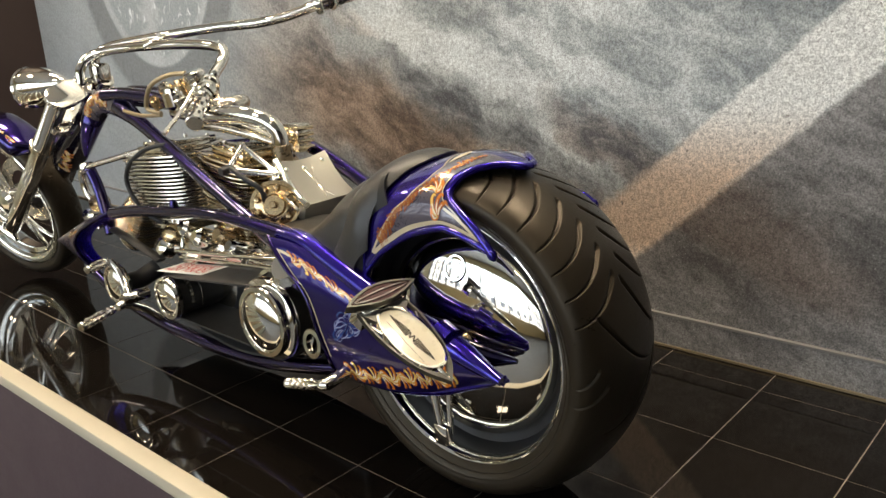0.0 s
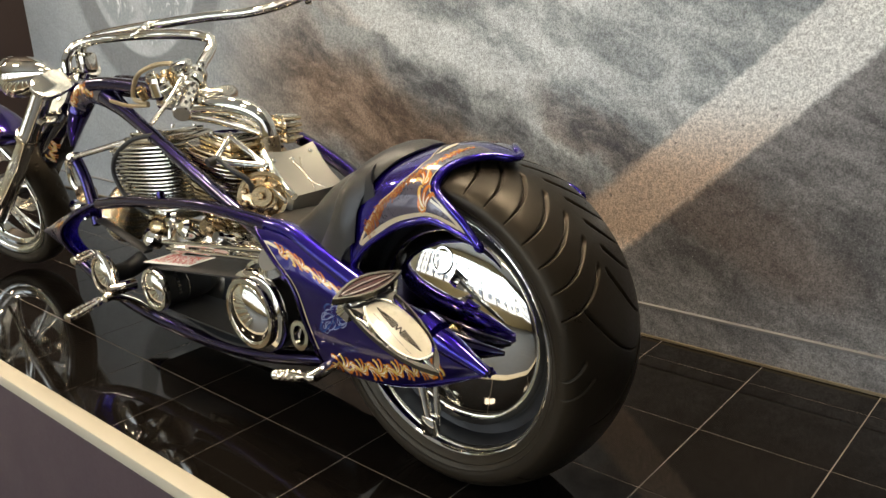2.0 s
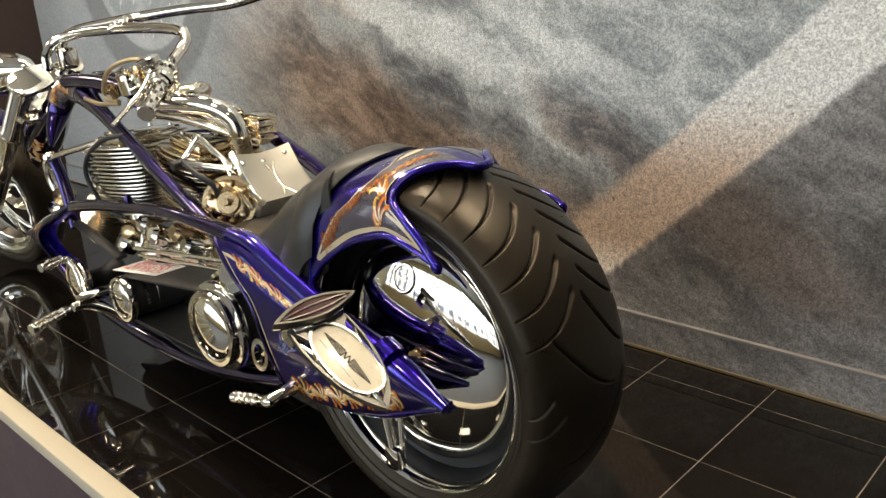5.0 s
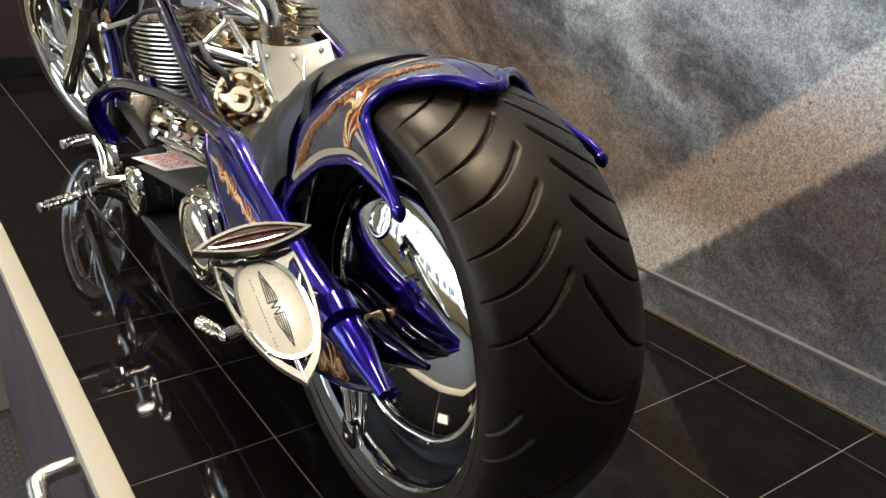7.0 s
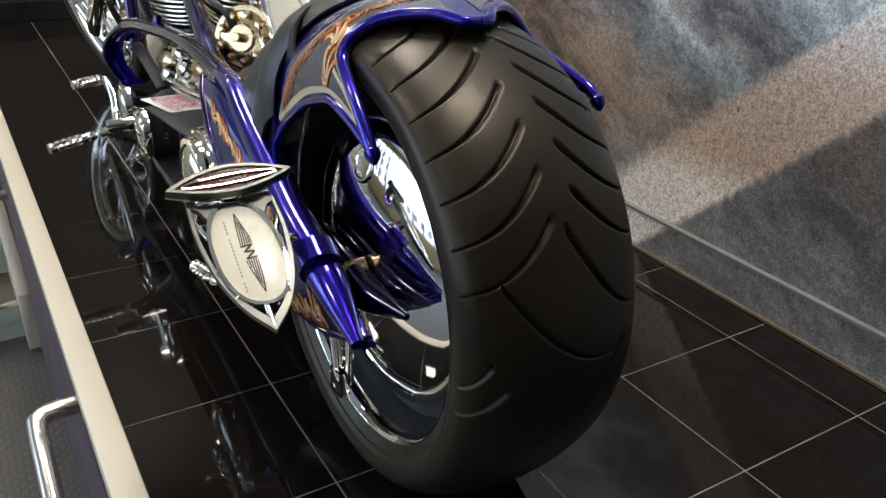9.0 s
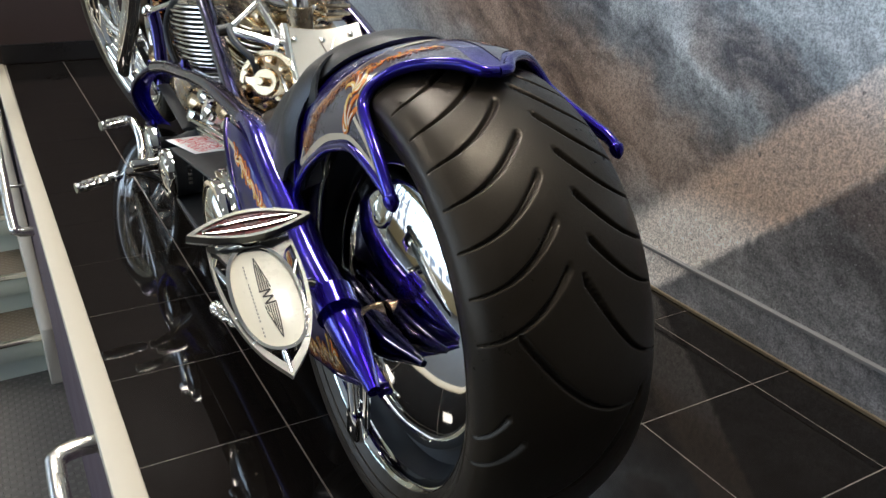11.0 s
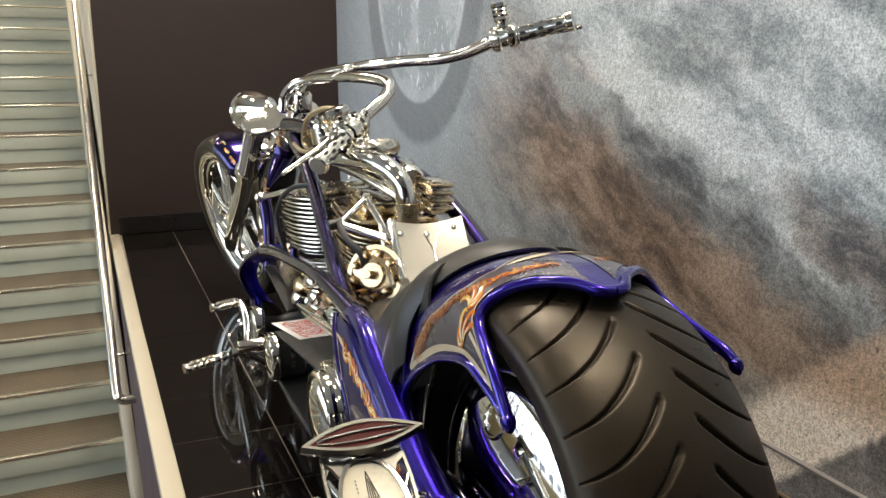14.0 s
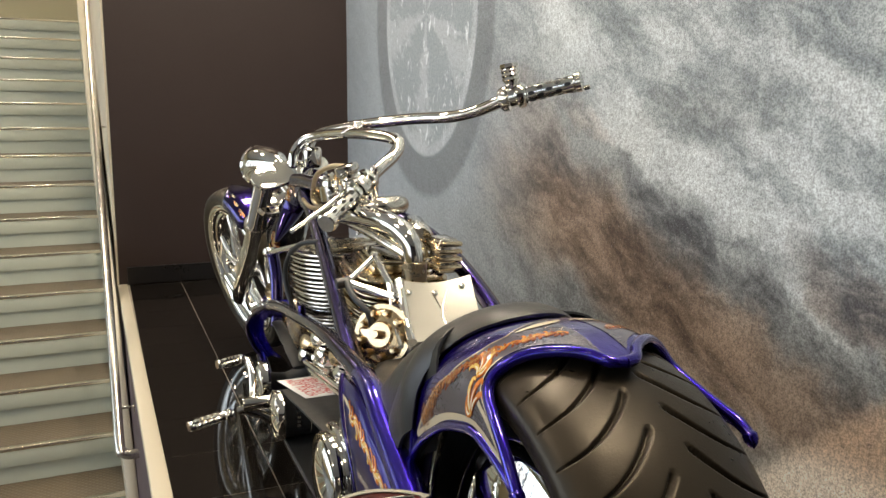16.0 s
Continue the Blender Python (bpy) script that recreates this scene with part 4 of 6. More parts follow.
# candy purple darkened for the shade the swingarm sits in
SHADED_PURPLE = plain("shaded_purple_paint", (0.0040, 0.0016, 0.040), 0.22, 0.9, coat=0.8, vary=0.16, scale=90)
# -- inner swingarm horn behind the panel
for sd in (-1, 1):
    fx = (lambda x: x) if sd < 0 else (lambda x: 2 * CX - x)
    part("swingarm", bm_tube([(fx(0.040), 0.16, 0.395), (fx(0.034), 0.10, 0.390), (fx(0.030), 0.03, 0.380), (fx(0.034), -0.05, 0.368), (fx(0.050), -0.14, 0.373)], [0.010, 0.020, 0.026, 0.025, 0.005], 40, 18), SHADED_PURPLE, bike, "candy purple pointed swingarm")
    part("axle_block", bm_tube([(fx(0.05), -0.01, 0.385), (fx(0.01), -0.01, 0.386), (fx(-0.008), -0.012, 0.387)], [0.017, 0.014, 0.012], 14, 16), GOLD_ALLOY, bike)
    part("caliper", bm_box((fx(0.036) - 0.012, 0.035, 0.130), (fx(0.036) + 0.014, 0.075, 0.180), 0.008), CHROME, bike, "small polished brake caliper")
    part("brake_strut", bm_rod((fx(0.036), 0.075, 0.26), (fx(0.036), 0.055, 0.15), 0.010), CHROME, bike)
    part("brake_strut", bm_rod((fx(0.05), 0.045, 0.25), (fx(0.045), 0.04, 0.155), 0.007), CHROME, bike)

HOLDER = plain("satin_holder_alloy", (0.115, 0.112, 0.102), 0.34, 1.0, vary=0.10, bump=0.0002, bscale=200)
# -- side plate holder with tail light
PO = Vector((-0.1125, 0.060, 0.491))
PU = Vector((1.0, -0.20, 0.0)).normalized()
PD = Vector((-0.0065, -0.175, -0.1045)).normalized()
PN = PU.cross(PD).normalized()
PN = -PN if PN.z < 0 else PN
PM = Matrix(((PU.x, PD.x, PN.x, PO.x), (PU.y, PD.y, PN.y, PO.y), (PU.z, PD.z, PN.z, PO.z), (0, 0, 0, 1)))


def outline_shield(k, n=22):
    """Half-width of the shield down its length."""
    pts = spline([(0.056, 0.0), (0.058, 0.04), (0.056, 0.080), (0.047, 0.126), (0.028, 0.171), (0.0, 0.206)], n)
    right = [(x * k, y if k == 1 else 0.004 + (y - 0.004) * k) for x, y in pts]
    return right + [(-x, y) for x, y in right[-2::-1]]


def bm_ring_plate(outer, inner, lift, m):
    """A frame between two outlines with the same count."""
    bm = bmesh.new()
    lo = [[bm.verts.new((*p, 0)) for p in o] for o in (outer, inner)]
    hi = [[bm.verts.new((*p, lift)) for p in o] for o in (outer, inner)]
    n = len(outer)
    for i in range(n):
        j = (i + 1) % n
        bm.faces.new((hi[0][i], hi[0][j], hi[1][j], hi[1][i]))
        bm.faces.new((lo[0][i], lo[1][i], lo[1][j], lo[0][j]))
        bm.faces.new((lo[0][i], lo[0][j], hi[0][j], hi[0][i]))
        bm.faces.new((lo[1][i], hi[1][i], hi[1][j], lo[1][j]))
    bm.transform(m)
    return bm


holder = part("plate_holder", bm_ring_plate(outline_shield(1.0), outline_shield(0.925), 0.010, PM), HOLDER, bike, "chrome shield-shaped plate holder on the side")
OV = [(0.041 * math.copysign(abs(math.cos(t)) ** 0.85, math.cos(t)), 0.088 + 0.077 * math.copysign(abs(math.sin(t)) ** 0.9, math.sin(t))) for t in (2 * math.pi * i / 48 for i in range(48))]
OVB = [(x * 1.12, 0.088 + (y - 0.088) * 1.06) for x, y in OV]
part("oval_bezel", bm_ring_plate(OVB, OV, 0.012, PM @ Matrix.Translation((0, 0, 0.001))), CHROME, holder)
part("oval_plate", bm_plate(OV, 0.006, PM @ Matrix.Translation((0, 0, 0.003)), 0.001), CREAM, holder, "cream enamel oval plate with a winged emblem")
for xa, ya, xb, yb in ((0.0, 0.166, 0.0, 0.200), (0.042, 0.06, 0.053, 0.034), (-0.042, 0.06, -0.053, 0.034), (0.038, 0.118, 0.048, 0.116), (-0.038, 0.118, -0.048, 0.116), (0.026, 0.150, 0.035, 0.154), (-0.026, 0.150, -0.035, 0.154)):
    part("web", bm_rod(PM @ Vector((xa, ya, 0.006)), PM @ Vector((xb, yb, 0.006)), 0.0045, 10), CHROME, holder)
part("top_web", bm_plate([(-0.053, 0.001), (0.053, 0.001), (0.052, 0.010), (0.044, 0.016), (0.036, 0.032), (0.024, 0.020), (0.010, 0.0145), (-0.010, 0.0145), (-0.024, 0.020), (-0.036, 0.032), (-0.044, 0.016), (-0.052, 0.010)], 0.009, PM), HOLDER, holder)


def bar(parent, x0, y0, x1, y1, w, mat, z=0.0095, t=0.0006):
    d = Vector((x1 - x0, y1 - y0))
    nrm = Vector((-d.y, d.x)).normalized() * w / 2
    pts = [(x0 + nrm.x, y0 + nrm.y), (x1 + nrm.x, y1 + nrm.y), (x1 - nrm.x, y1 - nrm.y), (x0 - nrm.x, y0 - nrm.y)]
    return part("mark", bm_plate(pts, t, PM @ Matrix.Translation((0, 0, z))), mat, parent)


# winged emblem as plain shapes, and a line of small illegible marks
cx, cy = 0.001, 0.088
for sgn in (1, -1):
    tip = (cx - sgn * 0.003, cy - sgn * 0.062)
    for i in range(6):
        k = i / 5
        root = (cx + sgn * (-0.008 + 0.0150 * k), cy - sgn * (0.010 + 0.004 * k))
        far = (cx + sgn * (-0.0058 + 0.0120 * k), cy - sgn * (0.040 - 0.020 * k))
        bar(holder, *root, *far, 0.0013, DARK_INK)
        if i < 4:
            bar(holder, *far, cx + sgn * (-0.0045 + 0.0085 * k), cy - sgn * (0.054 - 0.016 * k), 0.0012, DARK_INK)
    bar(holder, cx - sgn * 0.0062, cy - sgn * 0.038, *tip, 0.0014, DARK_INK)
    bar(holder, cx + sgn * 0.0065, cy - sgn * 0.022, *tip, 0.0013, DARK_INK)
for a, b_ in (((-0.009, -0.008), (0.006, -0.011)), ((0.006, -0.011), (-0.006, 0.0)), ((-0.006, 0.0), (0.007, -0.001)), ((0.007, -0.001), (-0.006, 0.011)), ((-0.006, 0.011), (0.009, 0.008))):
    bar(holder, cx + a[0], cy + a[1], cx + b_[0], cy + b_[1], 0.0022, DARK_INK, 0.0097)
for i in range(20):
    y = 0.038 + 0.0056 * i
    if i not in (4, 16):
        bar(holder, -0.018, y, -0.018, y + 0.0030, 0.0016, GREY_INK)

TLO = Vector((-0.110, 0.064, 0.514))
TM = Matrix(((0.985, 0.02, 0.02, TLO.x), (-0.13, -0.90, -0.42, TLO.y), (0.08, -0.42, 0.90, TLO.z), (0, 0, 0, 1)))
eye_up = [(-0.083 + 0.166 * i / 20, -0.027 * math.sin(math.pi * i / 20) ** 0.9) for i in range(21)]
eye_dn = [(0.083 - 0.166 * i / 20, 0.022 * math.sin(math.pi * i / 20) ** 0.9) for i in range(1, 20)]
EYE_O = eye_up + eye_dn
EYE_I = [(x * 0.87, y * 0.80) for x, y in EYE_O]
light = part("tail_light", bm_ring_plate(EYE_O, EYE_I, 0.012, TM), HOLDER, bike, "pointed oval tail light with chrome bars")
part("lens", bm_plate(EYE_I, 0.008, TM @ Matrix.Translation((0, 0, 0.002))), RED_LENS, light, "dark red ribbed lens")
part("back", bm_plate(EYE_O, 0.004, TM @ Matrix.Translation((0, 0, -0.003))), CHROME, light)
for k in (-0.30, 0.30):
    part("lens_bar", bm_tube([TM @ Vector((-0.066 + 0.132 * t, (k * 0.026) * math.sin(math.pi * t) ** 0.6, 0.011)) for t in np.linspace(0.03, 0.97, 12)], 0.0020, 24, 8), CHROME, light)
part("bracket", bm_box((-0.05, -0.015, -0.05), (0.05, 0.02, -0.004), 0.004), CHROME, light).data.transform(TM)
part("holder_arm", bm_tube([PM @ Vector((0.02, 0.06, -0.004)), (-0.07, 0.03, 0.435), (-0.02, 0.03, 0.425)], 0.012, 16, 12), CHROME, bike)
part("panel_clip", bm_tube([(-0.020, 0.0, 0.424), (-0.0235, -0.035, 0.412)], 0.031, 2, 20, straight=True), FENDER_PAINT, bike)

# -- frame
def both(name, pts, rad, mat, label="", n=50, seg=16, flat=1.0):
    for q in (pts, [mirror(p) for p in pts]):
        part(name, bm_tube(q, rad, n, seg, flat=flat), mat, bike, label)


BACKBONE = [(0.036, 0.565, 0.503), (0.042, 0.60, 0.510), (0.055, 0.70, 0.538), (0.082, 0.90, 0.598), (0.109, 1.10, 0.659), (0.136, 1.30, 0.720), (0.152, 1.42, 0.756)]
part("backbone_tube", bm_tube(BACKBONE, [0.026, 0.024, 0.021, 0.020, 0.020, 0.021, 0.025], 60, 20), PURPLE, bike, "purple painted frame tube")
part("backbone_tube", bm_tube([(0.335, 0.50, 0.555), (0.36, 0.65, 0.612), (0.36, 0.88, 0.690), (0.34, 1.08, 0.735), (0.29, 1.30, 0.77), (0.22, 1.52, 0.79)], 0.020, 50, 16), PURPLE, bike, "purple painted frame tube")
NECK = [(0.148, 1.39, 0.747), (0.160, 1.48, 0.772), (0.176, 1.58, 0.786), (0.190, 1.67, 0.780), (0.186, 1.724, 0.748), (0.164, 1.738, 0.698), (0.130, 1.712, 0.650), (0.100, 1.675, 0.610)]
part("neck_fairing", bm_tube(NECK, [0.024, 0.033, 0.040, 0.042, 0.040, 0.034, 0.022, 0.006], 60, 24), PURPLE, bike, "purple swept neck of the frame")
NS = spline([(*p, r) for p, r in zip(NECK, (0.024, 0.033, 0.040, 0.042, 0.040, 0.034, 0.022, 0.006))], 80)


def on_neck(p, q, lift):
    """p along the neck (0 to 1), q degrees round it from the top towards the outside."""
    k = min(max(p, 0), 0.99) * 79
    c = curve_at(NS, p)
    d = Vector(NS[min(int(k) + 1, 79)][:3] - NS[max(int(k) - 1, 0)][:3]).normalized()
    out = (Vector((-1, -0.35, 0.25)) - d * Vector((-1, -0.35, 0.25)).dot(d)).normalized()
    up = out.cross(d)
    t = radians(q)
    return Vector(c[:3]) + (out * math.cos(t) + up * math.sin(t)) * (c[3] + lift)


nf = bmesh.new()
rows = [[nf.verts.new(on_neck(p, q, 0.0008)) for q in np.linspace(-70, 70, 12)] for p in np.linspace(0.16, 0.62, 24)]
for a, b in zip(rows, rows[1:]):
    for k in range(11):
        nf.faces.new((a[k], a[k + 1], b[k + 1], b[k]))
part("grey_field", nf, PURPLE_LIGHT, bike, "misty violet grey painted field")
scroll(bike, lambda p, q, c: on_neck(p / 0.5, q / 0.034 * 57.3, c), [(0.09, 0.004), (0.14, 0.0), (0.20, -0.004), (0.26, 0.0), (0.30, 0.004)], 0.030, 41, 0.0016)
both("down_tube", [(0.075, 1.612, 0.585), (0.076, 1.575, 0.527), (0.070, 1.54, 0.459), (0.06, 1.50, 0.38)], 0.019, PURPLE, "purple painted frame tube", 24)
both("side_arm", [(0.033, 0.53, 0.530), (0.032, 0.60, 0.536), (0.030, 0.777, 0.543), (0.030, 0.92, 0.535), (0.030, 1.056, 0.520), (0.030, 1.20, 0.503), (0.030, 1.30, 0.488), (0.030, 1.40, 0.468)], [0.024, 0.020, 0.017, 0.016, 0.016, 0.017, 0.018, 0.020], PURPLE, "purple painted arched side tube", 60)
both("low_rail", [(0.035, 1.64, 0.25), (0.03, 1.50, 0.205), (0.024, 1.275, 0.165), (0.02, 0.99, 0.150), (0.02, 0.689, 0.165), (0.022, 0.43, 0.215), (0.024, 0.34, 0.236)], [0.016, 0.019, 0.020, 0.020, 0.020, 0.019, 0.014], PURPLE, "purple lower frame rail", 50)


def scoop_point(u, v, side):
    """The painted scoop that ends the side arm: u backward, v downward."""
    top = spline([(1.865, 0.312), (1.662, 0.400), (1.52, 0.448), (1.40, 0.478)], 31)
    bot = spline([(1.865, 0.305), (1.760, 0.272), (1.69, 0.255), (1.625, 0.245)], 31)
    t, b = curve_at(top, u), curve_at(bot, u)
    p = t + (b - t) * v
    p = p + np.array([0.11, 0.0]) * math.sin(math.pi * v) * u**2
    x = 0.055 - 0.050 * math.sin(math.pi * v) ** 0.7 * (0.35 + 0.65 * math.sin(math.pi * min(u, 0.8) / 1.6)) - 0.012
    return Vector((x if side < 0 else 2 * CX - x, p[0], p[1]))


for sd in (-1, 1):
    sc = shell("side_scoop", [[scoop_point(u, v, sd) for v in np.linspace(0, 1, 21)] for u in np.linspace(0, 1, 25)], PURPLE, 0.008 * sd, bike, "purple pointed scoop with gold scrolls")
    face = bmesh.new()
    rows = [[face.verts.new(scoop_point(u, v, sd) + Vector((0.0012 * sd, 0, 0))) for v in np.linspace(0.06, 0.94, 15)] for u in np.linspace(0.05, 0.93, 20)]
    for a, b in zip(rows, rows[1:]):
        for k in range(14):
            face.faces.new((a[k], a[k + 1], b[k + 1], b[k]))
    part("grey_field", face, PURPLE_LIGHT, sc, "misty violet grey painted field")
    shell("scoop_back", [[scoop_point(1, v, sd) + Vector((-sd * 0.045 * w, 0.02 * math.sin(math.pi * w) - 0.02 * w, 0)) for w in np.linspace(0, 1, 10)] for v in np.linspace(0, 1, 16)], plain("bright_blue_paint", (0.03, 0.015, 0.50), 0.22, 0.75, coat=1.0, vary=0.1) if sd < 0 else PURPLE, 0.004, sc, "bright blue hollow rear face")
    part("scoop_lip", bm_tube([scoop_point(1, v, sd) for v in np.linspace(0, 1, 12)], 0.007, 30, 10), PURPLE, sc)
    fs = lambda a, b, c, sd=sd: scoop_point(a, b, sd) + Vector(((c + 0.0015) * sd, 0, 0))
    part("pinstripe", leaf_strip(fs, [(0.93, 0.03), (0.88, 0.3), (0.88, 0.7), (0.93, 0.97)], 0.018, 0.0016, 24), PINSTRIPE, sc, "pale pinstripe")
    if sd < 0:
        scroll(sc, fs, [(0.30, 0.35), (0.5, 0.36), (0.68, 0.34), (0.82, 0.34)], 0.17, 21)
part("tube_knob", bm_lathe([(0, -0.01), (0.011, -0.01), (0.012, 0.01), (0.008, 0.022), (0, 0.024)], axes((0.03, 1.03, 0.535), (0, 0, 1)), 16), PURPLE, bike)

# -- primary belt drive
def disc_face(name, c, r, depth, mat, label, parent, tilt=(-1, 0, 0)):
    return part(name, bm_lathe([(0, r * 0.22), (r * 0.3, r * 0.205), (r * 0.55, r * 0.155), (r * 0.74, r * 0.085), (r * 0.82, r * 0.03), (r * 0.835, 0.0), (r * 0.86, 0.005), (r * 0.97, 0.005), (r, 0.001), (r, -depth), (0, -depth)], axes(c, tilt), 56), mat, parent, label)


FP, RP = Vector((-0.045, 1.005, 0.292)), Vector((-0.035, 0.575, 0.318))
fp = disc_face("front_pulley", FP, 0.062, 0.012, CHROME, "round chrome pulley cover", bike)
part("pulley_drum", bm_lathe([(0.050, -0.012), (0.0555, -0.014), (0.0555, -0.15), (0.0, -0.15)], axes(FP, (-1, 0, 0)), 48), BELT, fp, "wide black belt drum")
for i in range(8):
    t = 2 * math.pi * i / 8
    part("bolt", bm_lathe([(0, 0.004), (0.004, 0.003), (0.005, 0), (0.005, -0.003)], axes(FP + Vector((-0.004, 0.051 * math.cos(t), 0.051 * math.sin(t))), (-1, 0, 0)), 10), CHROME_DULL, fp)
rp = disc_face("clutch_cover", RP, 0.092, 0.014, CHROME, "round chrome clutch cover", bike)
part("clutch_rim", bm_lathe([(0.092, -0.014), (0.105, -0.016), (0.108, -0.022), (0.108, -0.032), (0.092, -0.034)], axes(RP, (-1, 0, 0)), 64), CHROME, rp)
part("clutch_drum", bm_lathe([(0.075, -0.034), (0.082, -0.036), (0.082, -0.16), (0, -0.16)], axes(RP, (-1, 0, 0)), 56), BELT, rp, "wide black belt drum")
part("second_ring", bm_lathe([(0.112, -0.060), (0.122, -0.062), (0.122, -0.078), (0.112, -0.080)], axes(RP, (-1, 0, 0)), 64, closed=True), CHROME, rp)


def belt_outline(r):
    c1, c2, r1, r2 = (FP.y, FP.z), (RP.y, RP.z), 0.056 + r, 0.083 + r
    pts = [(c1[0] + r1 * math.cos(t), c1[1] + r1 * math.sin(t)) for t in np.linspace(0, 2 * math.pi, 72)] + [(c2[0] + r2 * math.cos(t), c2[1] + r2 * math.sin(t)) for t in np.linspace(0, 2 * math.pi, 72)]
    pts = sorted(pts)

    def half(ps):
        h = []
        for p in ps:
            while len(h) > 1 and (h[-1][0] - h[-2][0]) * (p[1] - h[-2][1]) - (h[-1][1] - h[-2][1]) * (p[0] - h[-2][0]) <= 0:
                h.pop()
            h.append(p)
        return h

    return half(pts)[:-1] + half(pts[::-1])[:-1]


YZX = Matrix(((0, 0, 1, 0), (1, 0, 0, 0), (0, 1, 0, 0), (0, 0, 0, 1)))
ou, inn = belt_outline(0.005), belt_outline(0.0)
bo = bmesh.new()
n = min(len(ou), len(inn))
rows = []
for p, q in zip(ou[:n], inn[:n]):
    rows.append([bo.verts.new((-0.028, *p)), bo.verts.new((0.105, *p)), bo.verts.new((0.105, *q)), bo.verts.new((-0.028, *q))])
for a, b in zip(rows, rows[1:] + rows[:1]):
    for k in range(4):
        bo.faces.new((a[k], a[(k + 1) % 4], b[(k + 1) % 4], b[k]))
belt_ob = part("drive_belt", bo, BELT, bike, "wide black rubber primary belt")
for i in range(9):
    a0 = radians(112 + 9.5 * i)
    c = Vector((-0.002, FP.y + 0.0614 * math.cos(a0), FP.z + 0.0614 * math.sin(a0)))
    rd = Vector((0, math.cos(a0), math.sin(a0)))
    part("belt_mark", bm_plate([(-0.0045, -0.0032), (0.0045, -0.0032), (0.0045, 0.0032), (-0.0045, 0.0032)], 0.0005, axes(c, rd)), STEEL, belt_ob)
part("belt_line", bm_tube([(0.028, FP.y + 0.0614 * math.cos(radians(a)), FP.z + 0.0614 * math.sin(radians(a))) for a in range(90, 260, 10)], 0.0008, 40, 6), STEEL, belt_ob)
part("back_plate", bm_plate(belt_outline(0.012), 0.012, Matrix.Translation((0.108, 0, 0)) @ YZX), BLACK_METAL, bike, "dark inner belt plate")
part("motor_plate", bm_plate([(1.10, 0.20), (0.66, 0.22), (0.62, 0.35), (0.70, 0.46), (1.00, 0.42), (1.12, 0.34)], 0.01, Matrix.Translation((0.124, 0, 0)) @ YZX), CHROME_DULL, bike)
part("belt_tray", bm_tube([(0.06, 1.02, 0.205), (0.06, 0.80, 0.18), (0.06, 0.62, 0.19)], [0.05, 0.055, 0.05], 16, 14, flat=0.3), BELT, bike)

# added block, keeps the mural's reflection out of the floor below the bike
part("belly_filler", bm_box((0.13, 0.42, 0.115), (0.335, 1.42, 0.250), 0.03, 3), BLACK_METAL, bike, "black filler block added under the engine")
# -- engine
eng = part("crankcase", bm_lathe([(0, 0.085), (0.10, 0.085), (0.125, 0.07), (0.135, 0.03), (0.135, -0.03), (0.125, -0.07), (0.10, -0.085), (0, -0.085)], axes((CX, 1.0, 0.31), AX), 48), CHROME_DULL, bike, "polished engine crankcase")
part("gearbox", bm_box((0.10, 0.58, 0.24), (0.29, 0.84, 0.42), 0.03, 3), CHROME_DULL, bike, "polished gearbox")
part("cam_cover", bm_lathe([(0, 0.040), (0.030, 0.038), (0.046, 0.030), (0.052, 0.0), (0.052, -0.02), (0, -0.02)], axes((0.105, 1.055, 0.385), (-0.85, 0, 0.5)), 40), CHROME_DULL, bike, "round polished cam cover")
for y0, y1, x0 in ((1.16, 1.19, 0.095), (1.11, 1.15, 0.090), (0.99, 0.975, 0.110), (0.94, 0.925, 0.115)):
    tube = part("tappet_tube", bm_rod((x0, y0, 0.365), (x0 + 0.02, y1, 0.470), 0.011, 18), CHROME, bike, "short chrome tappet tube")
    part("tube_nut", bm_lathe([(0, 0.016), (0.013, 0.016), (0.016, 0.012), (0.016, 0.0), (0, 0.0)], axes((x0 + 0.002, y0, 0.372), (0.1, 0.1, 1)), 6), CHROME_DULL, tube)
part("timing_cover", bm_box((0.095, 0.80, 0.335), (0.150, 0.92, 0.425), 0.018, 3), CHROME, bike, "polished timing cover")
for y, z in ((0.82, 0.40), (0.90, 0.41), (0.86, 0.355), (1.21, 0.40), (1.25, 0.43)):
    part("cover_bolt", bm_lathe([(0, 0.007), (0.006, 0.006), (0.008, 0.0), (0.008, -0.01), (0, -0.01)], axes((0.094 if y < 1 else 0.11, y, z), (-1, 0, 0.2)), 12), CHROME_DULL, bike)



